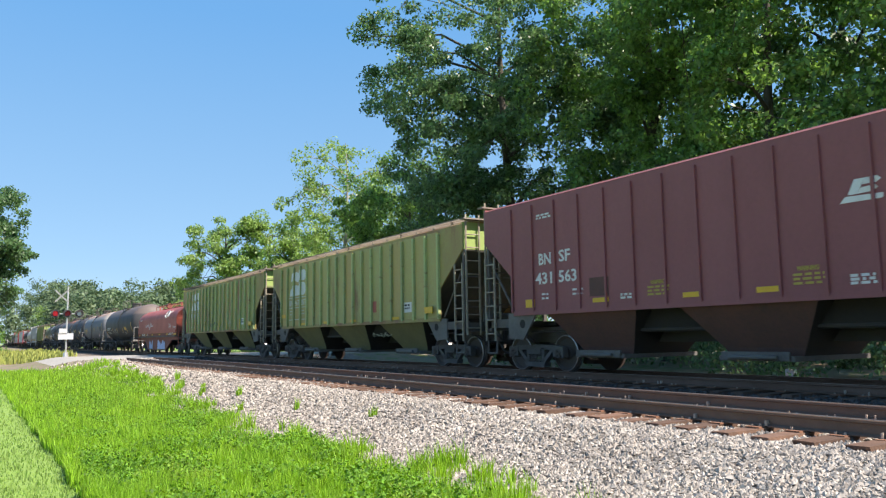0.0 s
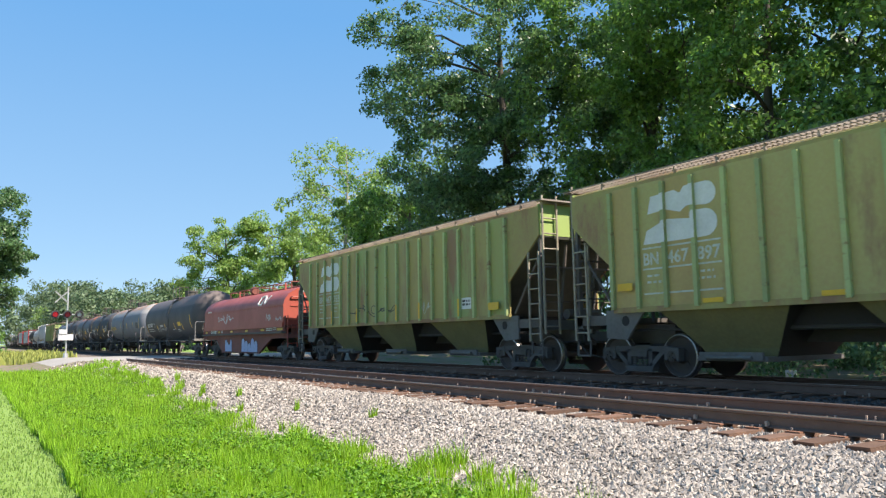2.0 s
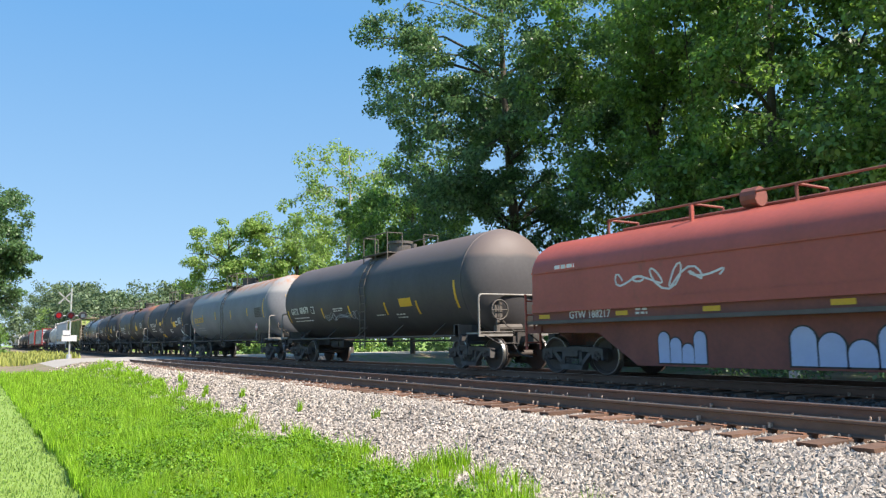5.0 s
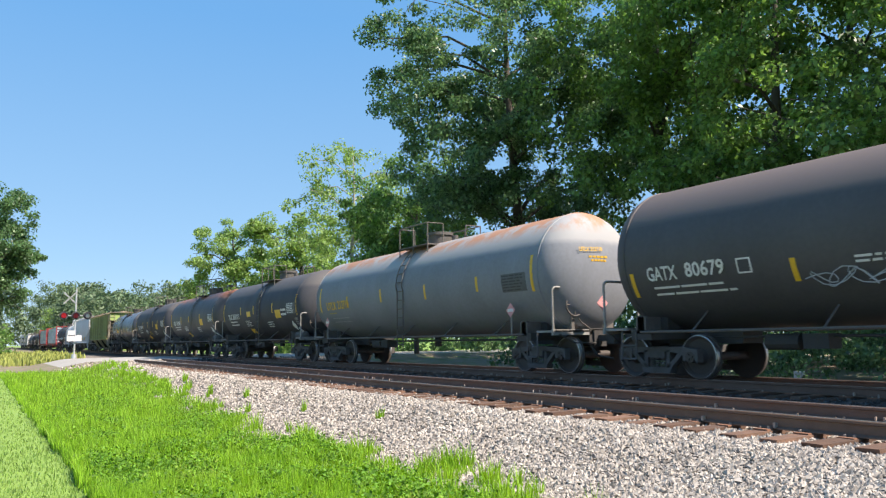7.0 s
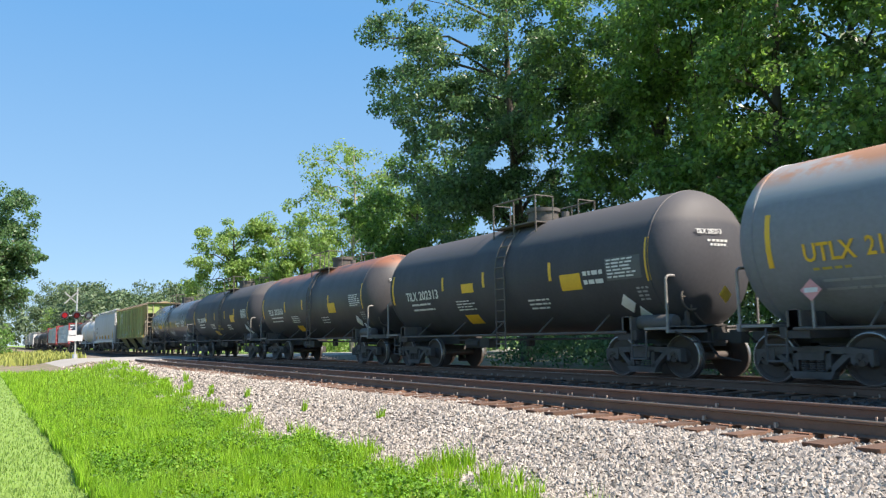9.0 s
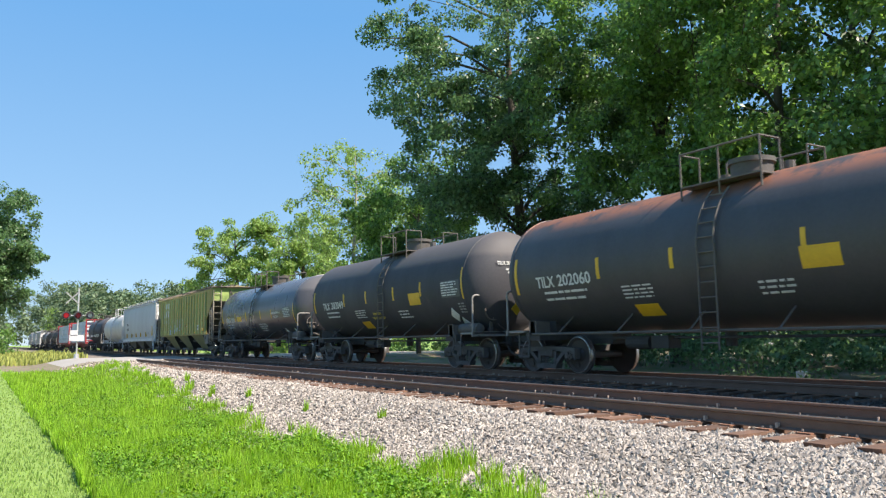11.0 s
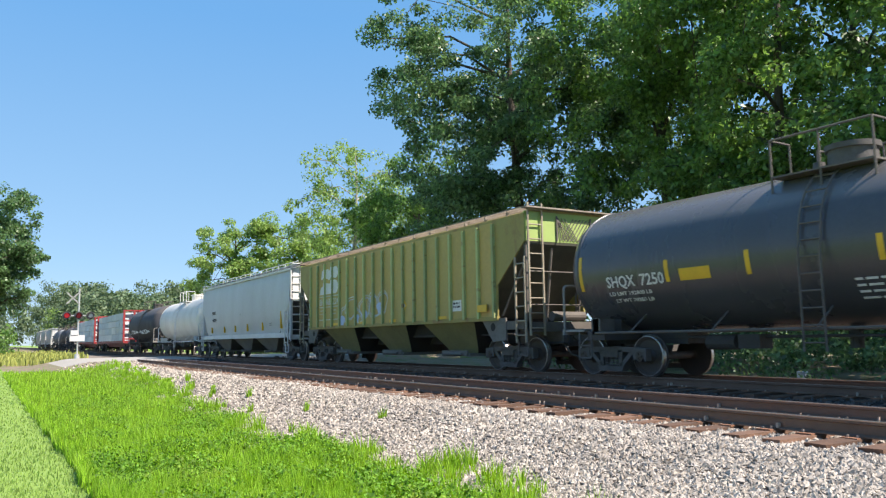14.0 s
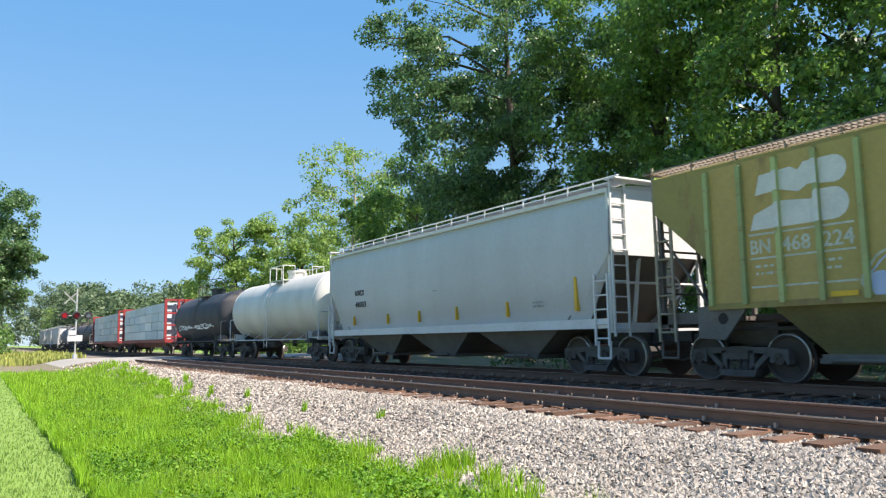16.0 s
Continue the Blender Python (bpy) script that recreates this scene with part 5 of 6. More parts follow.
tank_11 = place(tank("grey tank car far back in the train", 5.0, 5.7, 1.4, 2.3, "tank_grey"), -302.5)
far_1 = place(smooth_hopper("pale covered hopper car far back in the train", 6.2, "hopper_grey", "hopper_trim", top=3.9), -318.5)
far_2 = place(smooth_hopper("pale covered hopper car far back in the train", 6.2, "hopper_grey", "hopper_trim", top=3.9), -335)
far_3 = place(smooth_hopper("pale covered hopper car far back in the train", 6.2, "hopper_grey", "hopper_trim", top=3.9), -351.5)


# ---------------------------------------------------------------- paintwork marks and writing on the cars
def side_words(car, words, x, z, h, width, material="white_mark", y=-1.556):
    return lettering(words, h / 0.69, material, car, near_side(x, z, y), width=width)


def tank_words(car, words, x, z, h, width, R, zc, material="white_mark"):
    a = math.degrees(math.asin((zc - z - h / 2) / R))
    m = tank_side(x, a, R, zc, 0.012) @ Matrix.Translation((0, -h / 2, 0))
    return lettering(words, h / 0.69, material, car, m, width=width)


def scrawl(car, x0, x1, z0, z1, material, seed, y=-1.585, turns=6, r=0.012, name="graffiti"):
    """A looping spray-painted line."""
    rng = random.Random(seed)
    pts = []
    n = turns * 12
    ph = rng.uniform(0, 6)
    for i in range(n + 1):
        u = i / n
        amp = 0.5 + 0.35 * math.sin(u * 9 + ph)
        pts.append((x0 + (x1 - x0) * (u + 0.11 * math.sin(u * turns * math.tau * 1.0 + ph)), y, (z0 + z1) / 2 + (z1 - z0) / 2 * amp * math.sin(u * turns * math.tau * 1.5 + 1.3 * math.sin(u * 7))))
    return ribbon(car, [(p[0], p[2]) for p in pts], material, y, r, name)


def ribbon(car, pts, material, y, r, name="graffiti", label="scrawled spray-paint line"):
    """A painted line of half-width r through points in x and z on a car's side."""
    g = Geo()
    rows = []
    for i, p in enumerate(pts):
        a, b = pts[max(i - 1, 0)], pts[min(i + 1, len(pts) - 1)]
        dx, dz = b[0] - a[0], b[1] - a[1]
        k = r / max(math.hypot(dx, dz), 1e-6)
        lift = y - 0.002 - 0.00003 * i
        rows.append([(p[0] - dz * k, lift, p[1] + dx * k), (p[0] + dz * k, lift, p[1] - dx * k), (p[0] + dz * k, lift + 0.0015, p[1] - dx * k), (p[0] - dz * k, lift + 0.0015, p[1] + dx * k)])
    n = len(rows)
    fs = [(4 * i + k, 4 * i + (k + 1) % 4, 4 * i + 4 + (k + 1) % 4, 4 * i + 4 + k) for i in range(n - 1) for k in range(4)]
    g.add([v for q in rows for v in q], fs + [(0, 1, 2, 3), (4 * n - 4, 4 * n - 3, 4 * n - 2, 4 * n - 1)])
    return part(name, g, material, car, label)


def letter_loop(car, cx, cz, w, h, lean, material, r, y=-1.56):
    """One swollen letter outline of a spray-painted piece."""
    pts = []
    for i in range(41):
        a = math.tau * i / 40
        k = 1 + 0.07 * math.sin(3 * a + cx * 5) + 0.03 * math.sin(5 * a + cx)
        pts.append((cx + w * k * math.cos(a) + lean * math.sin(a), cz + h * k * math.sin(a)))
    return ribbon(car, pts, material, y, r, label="swollen letter outline in pale spray paint")


def balloon_paint(car, x0, x1, z0, z1, count, seed, y=-1.404):
    """Rounded balloon shapes of a spray-painted piece, pale with a dark rim."""
    rng = random.Random(seed)
    w = (x1 - x0) / count
    for i in range(count):
        for mat_name, grow, lift in (("dark_mark", 1.0, 0.0), ("blue_mark", 0.84, 0.006)):
            cx, hw = x0 + (i + 0.5) * w, w * 0.56 * grow
            top = z1 - rng.random() * 0 - 0.12 * ((i * 7) % 3) - (1 - grow) * 0.18
            bot = z0 + (1 - grow) * 0.18
            pts = [(cx - hw, bot), (cx + hw, bot)] + [(cx + hw * math.cos(a), top - hw + hw * 1.0 * math.sin(a)) for a in [math.pi * k / 10 for k in range(11)]]
            part("graffiti", Geo().prism(pts, y - 0.006 - lift, y - lift), mat_name, car, "rounded pale spray-paint shape" if lift else "")


def data_block(car, x, z, w, h, material="white_mark", R=None, zc=None, seed=1):
    """A framed block of unreadable small print."""
    if R:
        curved(car, "data_panel", x, z, w, h, R, zc, "print_dark", "panel of unreadable small print", 0.004)
        rows = int(h / 0.075)
        tank_bars(car, x + 0.04, z + h - 0.07, w - 0.06, rows, R, zc, material, pitch=0.075, h=0.035, seed=seed)
    else:
        patch(car, "data_panel", x, z, w, h, material, "white stencil panel with dark print", y=-1.556)
        bars(car, x + 0.05, z + h - 0.12, w - 0.08, int(h / 0.11), "dark_mark", y=-1.561, pitch=0.1, h=0.06, seed=seed)


# dark red hopper
side_words(red, "BN", -5.68, 2.63, 0.27, 0.45)
side_words(red, "SF", -4.92, 2.65, 0.27, 0.4)
side_words(red, "431", -5.80, 2.16, 0.27, 0.62)
side_words(red, "563", -4.95, 2.16, 0.27, 0.62)
bars(red, -5.58, 1.88, 0.3, 2, "white_mark", y=-1.556, seed=1)
bars(red, -4.47, 1.93, 0.36, 2, "white_mark", y=-1.556, seed=2)
bars(red, -5.71, 3.84, 0.62, 2, "white_mark", y=-1.556, pitch=0.07, seed=3)
bars(red, -2.95, 1.73, 0.46, 2, "white_mark", y=-1.556, pitch=0.07, seed=4)
bars(red, 2.06, 1.75, 0.44, 3, "white_mark", y=-1.556, pitch=0.06, seed=5)
for wx, ww in ((-2.1, 0.5), (1.16, 0.52)):
    side_words(red, "WARNING", wx, 1.92, 0.08, ww * 0.75, "dull_yellow")
    bars(red, wx - 0.08, 1.84, ww + 0.1, 3, "dull_yellow", y=-1.556, pitch=0.075, h=0.04, seed=6)
for yx, yw, yz, yh in ((-6.22, 0.36, 1.60, 0.2), (-3.81, 0.5, 1.62, 0.1), (-1.28, 0.44, 1.60, 0.1), (0.36, 0.5, 1.60, 0.1), (3.2, 0.5, 1.60, 0.1), (5.6, 0.5, 1.60, 0.1)):
    patch(red, "reflector_tab", yx, yz, yw, yh, "yellow_mark", "yellow reflective tab", y=-1.556)
patch(red, "paint_patch", -3.9, 1.76, 0.6, 0.42, "bay_red", "repainted square patch", y=-1.554)
em = Geo()
em.prism([(1.98, 2.94), (2.66, 2.94), (2.68, 3.02), (2.08, 3.04)], -1.56, -1.552)
em.prism([(2.12, 3.06), (2.28, 3.06), (2.40, 3.30), (2.24, 3.30)], -1.56, -1.552)
em.prism([(2.28, 3.06), (2.52, 3.07), (2.60, 3.12), (2.56, 3.17), (2.34, 3.15)], -1.56, -1.552)
em.prism([(2.36, 3.20), (2.58, 3.20), (2.66, 3.25), (2.60, 3.30), (2.40, 3.30)], -1.56, -1.552)
part("emblem", em, "white_mark", red, "slanted white painted emblem")

# green hoppers
for car, num1, num2, sd in ((green_a, "467", "897", 1), (green_b, "467", "755", 2), (olive, "468", "224", 3)):
    herald(car, -5.76, 2.76, "white_mark")
    side_words(car, "BN", -5.8, 2.33, 0.25, 0.4, "faded_mark")
    side_words(car, num1, -5.16, 2.33, 0.25, 0.54, "faded_mark")
    side_words(car, num2, -4.42, 2.33, 0.25, 0.54, "faded_mark")
    for z in (2.66, 2.23, 1.72):
        patch(car, "stencil_line", -5.8, z, 1.94, 0.035, "faded_mark", y=-1.556)
    bars(car, -5.7, 2.08, 0.45, 2, "faded_mark", y=-1.556, pitch=0.13, seed=sd)
    bars(car, -4.5, 2.08, 0.5, 2, "faded_mark", y=-1.556, pitch=0.13, seed=sd + 9)
    data_block(car, 4.5, 1.70, 0.48, 0.32, seed=sd)
    patch(car, "reflector_tab", 5.92, 1.62, 0.46, 0.2, "yellow_mark", "yellow reflective tab", y=-1.63, thick=0.02)
    for yx in () if car is green_b else (-4.32, -1.95, 0.5, 3.73):
        patch(car, "reflector_tab", yx, 1.49, 0.46, 0.09, "yellow_mark", "yellow reflective tab", y=-1.585)
patch(green_a, "warning_sign", 2.27, 1.78, 0.27, 0.38, "coil_red", "orange warning sticker", y=-1.556)
patch(green_a, "reflector_tab", -6.48, 1.83, 0.42, 0.16, "yellow_mark", "yellow reflective tab", y=-1.63)
for px, pz in ((-4.44, 1.5), (-2.22, 1.5), (0.74, 1.5), (2.22, 1.5), (4.44, 1.5)):
    patch(green_b, "reflector_post_strip", px - 0.05, pz, 0.092, 0.5, "yellow_mark", "yellow strip on the post", y=-1.636)
scrawl(green_b, -2.9, 0.4, 1.6, 2.15, "dark_mark", 5, y=-1.557, turns=5, r=0.016)
scrawl(green_b, 2.2, 3.0, 1.6, 2.1, "faded_mark", 6, y=-1.557, turns=3)
low_scrawl = scrawl(green_a, 1.6, 2.9, 0.8, 1.05, "faded_mark", 8, y=-1.53, turns=4, r=0.009)
low_scrawl.matrix_basis = pose(0, -1.52, 1.46, 34) @ pose(0, 1.52, -1.46)
for lx, lz, lw, lh, ln in ((-3.35, 1.85, 0.42, 0.32, 0.15), (-2.7, 2.12, 0.52, 0.42, 0.1), (-2.05, 1.8, 0.34, 0.26, -0.1), (-1.5, 2.1, 0.5, 0.42, 0.12), (-0.75, 2.12, 0.48, 0.44, -0.1), (-0.1, 2.2, 0.4, 0.42, 0.05)):
    letter_loop(olive, lx, lz, lw, lh, ln, "faded_mark", 0.02)
    letter_loop(olive, lx + 0.03, lz - 0.02, lw * 0.86, lh * 0.84, ln, "blue_mark", 0.014, y=-1.5585)
for bx, bz, bw, bh in ((-3.5, 1.66, 0.24, 0.2), (-2.12, 1.72, 0.16, 0.14), (-1.45, 1.82, 0.16, 0.16), (-0.3, 2.02, 0.22, 0.2)):
    part("graffiti", Geo().prism([(bx + bw * (1 + 0.3 * math.sin(3 * a)) * math.cos(a), bz + bh * math.sin(a)) for a in [math.tau * i / 14 for i in range(14)]], -1.563, -1.5605), "blue_mark", olive, "filled pale blue spray-paint patch")
scrawl(olive, 5.8, 6.4, 1.8, 2.2, "white_mark", 11, y=-1.5, turns=3)
part("placard", Geo().prism([(1.28, 2.02), (1.48, 1.80), (1.68, 2.02), (1.48, 2.24)], -1.562, -1.556), "yellow_mark", olive, "yellow diamond hazard placard")
part("placard_field", Geo().prism([(1.38, 1.97), (1.58, 1.97), (1.58, 2.05), (1.38, 2.05)], -1.566, -1.562), "white_mark", olive)

# coil car
side_words(coil, "GTW 188217", -5.3, 1.33, 0.17, 1.35, y=-1.506)
for yx, yw in ((-6.4, 0.4), (-3.78, 0.35), (-1.46, 0.4), (1.09, 0.42), (3.51, 0.48), (5.75, 0.75)):
    patch(coil, "reflector_tab", yx, 1.35, yw, 0.1, "yellow_mark", "yellow reflective tab", y=-1.505)
bars(coil, -3.2, 1.44, 0.4, 2, "white_mark", y=-1.504, pitch=0.08, seed=1)
bars(coil, 4.3, 1.44, 0.9, 2, "white_mark", y=-1.504, pitch=0.08, seed=2)
bars(coil, 5.3, 1.47, 0.4, 2, "white_mark", y=-1.504, pitch=0.08, seed=7)
bars(coil, -5.7, 2.52, 0.85, 1, "white_mark", y=-1.56, h=0.09, seed=3)
scrawl(coil, -3.6, -1.1, 1.78, 2.4, "white_mark", 12, y=-1.523, turns=5, r=0.022)
scrawl(coil, 4.3, 4.95, 1.75, 2.2, "white_mark", 13, y=-1.523, turns=4)
scrawl(coil, 5.6, 6.4, 1.75, 2.0, "white_mark", 14, y=-1.523, turns=4)
balloon_paint(coil, -2.7, -1.5, 0.32, 1.0, 4, 1)
balloon_paint(coil, 0.25, 2.75, 0.32, 1.05, 5, 2)
g = Geo()
cn = [(0.45, 0.62), (0.12, 0.62), (0.0, 0.5), (0.0, 0.12), (0.12, 0.0), (0.5, 0.0), (0.72, 0.5), (0.8, 0.5), (0.98, 0.05), (1.05, 0.05), (1.3, 0.6)]
def hood_point(x, s):
    a = radians(8 + 46 * s)
    return (3.1 + x * 0.95, -1.53 * math.cos(a), 2.48 + 0.93 * math.sin(a))
for p0, p1 in zip(cn, cn[1:]):
    g.rod(hood_point(*p0), hood_point(*p1), 0.05, 6)
part("emblem", g, "white_mark", coil, "white looping line emblem")
bars(coil, 6.7, 2.0, 0.0, 1, "white_mark", seed=5)
g = Geo()
for zz, w0 in ((3.08, 0.62), (2.95, 0.4)):
    for i in range(5):
        g.box(6.62, 6.628, -w0 + i * w0 * 0.4, -w0 + i * w0 * 0.4 + w0 * 0.3, zz, zz + 0.07)
for i in range(6):
    g.box(6.62, 6.628, 0.1 + i * 0.16, 0.22 + i * 0.16, 1.72, 1.86)
part("lettering", g, "white_mark", coil, "white stencilled lines on the hood's end")

# tank cars
T1, T3, T6 = (1.57, 2.57), (1.54, 2.55), (1.47, 2.45)
tank_words(tank_1, "GATX", -6.5, 2.03, 0.28, 0.78, *T1)
tank_words(tank_1, "80679", -5.5, 2.05, 0.28, 0.92, *T1)
tank_bars(tank_1, -6.4, 1.86, 2.3, 2, *T1, "white_mark", pitch=0.13, seed=1)
curved(tank_1, "test_mark", -4.3, 2.02, 0.3, 0.28, *T1, "white_mark", "small white framed mark")
curved(tank_1, "test_mark_field", -4.27, 2.05, 0.24, 0.22, *T1, "tank_black", "", 0.01)
tank_bars(tank_1, -2.1, 2.1, 0.9, 2, *T1, "white_mark", pitch=0.08, h=0.04, seed=2)
scrawl(tank_1, -2.85, 0.1, 1.62, 2.02, "grey_mark", 15, y=-1.46, turns=9, r=0.009)
curved(tank_1, "orange_panel", 3.3, 1.97, 0.8, 0.27, *T1, "yellow_mark", "orange placard panel")
tank_bars(tank_1, 2.85, 1.72, 0.75, 2, *T1, "white_mark", pitch=0.1, h=0.04, seed=3)
tank_bars(tank_1, 1.4, 1.74, 0.75, 1, *T1, "white_mark", h=0.04, seed=9)
tank_words(tank_2, "UTLX", -6.22, 2.1, 0.3, 0.9, *T1, "yellow_mark")
tank_words(tank_2, "212710", -5.15, 2.12, 0.3, 1.0, *T1, "yellow_mark")
tank_bars(tank_2, -6.1, 1.95, 0.9, 1, *T1, "dull_yellow", seed=4)
tank_bars(tank_2, -6.0, 1.75, 1.7, 2, *T1, "grey_mark", pitch=0.14, seed=5)
data_block(tank_2, 5.65, 2.1, 1.05, 0.48, "dark_mark", *T1, seed=6)
for car, num, sd in ((tank_3, "202313", 1), (tank_4, "202060", 2), (tank_5, "202049", 3)):
    tank_words(car, "TILX", -4.72, 2.12, 0.27, 0.68, *T3)
    tank_words(car, num, -3.92, 2.13, 0.27, 1.16, *T3)
    tank_bars(car, -4.5, 1.96, 1.55, 2, *T3, "white_mark", pitch=0.16, h=0.06, seed=sd)
    curved(car, "orange_panel", -1.72, 1.33, 0.66, 0.25, *T3, "yellow_mark", "orange placard panel")
    tank_bars(car, -1.87, 1.96, 0.95, 4, *T3, "white_mark", pitch=0.08, h=0.035, seed=sd + 3)
    curved(car, "orange_panel", 2.45 if sd > 1 else 2.93, 2.0, 0.72, 0.38, *T3, "yellow_mark", "orange placard panel")
    tank_bars(car, 1.5, 1.82, 0.9, 3, *T3, "white_mark", pitch=0.1, seed=sd + 5)
    data_block(car, 4.5, 2.13, 1.05, 0.5, "white_mark", *T3, seed=sd + 6)
    tank_bars(car, 5.3, 1.9, 0.4, 4, *T3, "grey_mark", pitch=0.08, seed=sd + 8)
    for dx, dz in ((4.66, 1.42), (4.95, 1.14)):
        curved(car, "placard", dx, dz, 0.42, 0.4, *T3, "white_mark", "white diamond hazard placard", 0.02, diamond=True)
tank_bars(tank_3, 3.75, 2.3, 0.75, 1, *T3, "white_mark", h=0.1, seed=30)
tank_bars(tank_3, 3.75, 2.1, 0.95, 1, *T3, "white_mark", h=0.1, seed=31)
curved(tank_3, "orange_panel", -1.42, 2.2, 0.6, 0.26, *T3, "yellow_mark", "orange placard panel")
tank_words(tank_5, "AMMONIUM", -0.45, 1.78, 0.1, 0.62, *T3, "dull_yellow")
tank_words(tank_5, "NITRATE SOLUTION", -0.6, 1.63, 0.1, 0.95, *T3, "dull_yellow")
tank_words(tank_6, "SHQX", -4.98, 1.98, 0.24, 0.85, *T6)
tank_words(tank_6, "7250", -3.98, 1.98, 0.24, 0.66, *T6)
tank_words(tank_6, "LD LMT 192800 LB", -4.98, 1.80, 0.085, 1.25, *T6)
tank_words(tank_6, "LT WT 70200 LB", -4.85, 1.65, 0.085, 1.1, *T6)
curved(tank_6, "orange_panel", -2.9, 2.0, 0.75, 0.24, *T6, "yellow_mark", "orange placard panel")
tank_words(tank_6, "AMMONIUM NITRATE", 2.85, 2.2, 0.1, 1.3, *T6)
tank_words(tank_6, "SOLUTION", 3.15, 2.03, 0.1, 0.65, *T6)
data_block(tank_6, 4.45, 2.02, 1.0, 0.45, "white_mark", *T6, seed=41)
tank_bars(tank_6, 0.6, 1.75, 1.2, 4, *T6, "white_mark", pitch=0.1, h=0.04, seed=42)
for dx in (3.85, 5.0):
    curved(tank_6, "placard", dx, 1.15, 0.34, 0.36, *T6, "white_mark", "white diamond hazard placard", 0.02, diamond=True)
HEADS = {tank_2.name: ("UTLX 212710", "yellow_mark"), tank_3.name: ("TILX 202313", "white_mark"), tank_4.name: ("TILX 202060", "white_mark"), tank_5.name: ("TILX 202049", "white_mark"), tank_6.name: ("SHQX 7250", "white_mark")}
for car, R, zc, cyl in ((tank_3, *T3, 5.75), (tank_4, *T3, 5.7), (tank_5, *T3, 5.75), (tank_6, *T6, 5.9), (tank_2, *T1, 7.18)):
    # small writing and a diamond on the domed end
    mark, paint = HEADS[car.name]
    py, pz = -0.42, 0.46
    px = cyl + R * 0.5 * math.sqrt(1 - (py * py + pz * pz) / (R * R))
    up = Vector((4 * (px - cyl), py, pz)).normalized()
    along = Vector((0, 1, 0)) - up * up.y
    along.normalize()
    across = up.cross(along)
    flat = Matrix((along, across, up)).transposed().to_4x4()
    lettering(mark, 0.15, paint, car, Matrix.Translation(Vector((px, py, pz + zc)) + up * 0.03 - along * 0.34) @ flat, width=0.68)
    g = Geo()
    for k, (zz, w0) in enumerate(((zc + 0.30, 0.3), (zc + 0.21, 0.24)), 1):
        for i in range(5):
            y0 = -0.18 - w0 + i * w0 * 0.4
            xx = cyl + R * 0.5 * math.sqrt(max(1 - (y0 * y0 + (zz - zc) ** 2) / (R * R), 0)) + 0.004
            g.box(xx - 0.01, xx + 0.006, y0, y0 + w0 * 0.3, zz, zz + (0.1 if k == 0 else 0.05))
    part("lettering", g, paint, car, "small stencilled lines on the tank's end")
    d = Geo()
    xx = cyl + R * 0.5 + 0.22
    d.add([(xx, -0.52, 1.72), (xx, -0.34, 1.9), (xx, -0.16, 1.72), (xx, -0.34, 1.54), (xx - 0.02, -0.52, 1.72), (xx - 0.02, -0.34, 1.9), (xx - 0.02, -0.16, 1.72), (xx - 0.02, -0.34, 1.54)],
          [(0, 1, 2, 3), (7, 6, 5, 4), (0, 4, 5, 1), (1, 5, 6, 2), (2, 6, 7, 3), (3, 7, 4, 0)])
    part("placard", d, "placard_red" if car is tank_2 else "yellow_mark", car, "diamond hazard placard")

for dx in (-6.1, 6.05):
    part("placard_post", Geo().box(dx - 0.02, dx + 0.02, -1.56, -1.53, 0.98, 1.5), "rail_steel", tank_2)
    part("placard", Geo().prism([(dx - 0.19, 1.62), (dx, 1.43), (dx + 0.19, 1.62), (dx, 1.81)], -1.575, -1.56), "placard_red", tank_2, "white and red diamond hazard placard")
    part("placard_field", Geo().prism([(dx - 0.12, 1.58), (dx + 0.12, 1.58), (dx + 0.12, 1.66), (dx - 0.12, 1.66)], -1.58, -1.574), "white_mark", tank_2)

# smooth grey hopper
side_words(grey_hopper, "WWCX", -5.45, 2.52, 0.2, 0.8, "dark_mark", y=-1.575)
side_words(grey_hopper, "46033", -5.4, 2.1, 0.2, 0.9, "dark_mark", y=-1.575)
for i, (wx, wz, hh) in enumerate(((6.65, 1.5, 0.8), (3.95, 1.45, 0.4), (1.46, 1.45, 0.38), (-0.75, 1.45, 0.35), (-2.9, 1.45, 0.33), (-5.6, 1.45, 0.33))):
    part("reflector_stripe", Geo().box(wx, wx + (0.09 if wx > 6 else 0.05), -1.572, -1.48, wz, wz + hh), "yellow_mark", grey_hopper, "yellow reflective stripe", at=pose(0, 0.0, 0))
bars(grey_hopper, 0.2, 2.35, 0.35, 1, "grey_mark", y=-1.572, seed=3)
bars(grey_hopper, 5.1, 1.75, 0.5, 2, "grey_mark", y=-1.572, seed=4)
scrawl(tank_8, -4, 4, 1.7, 2.1, "white_mark", 21, y=-1.50, turns=9, r=0.03)


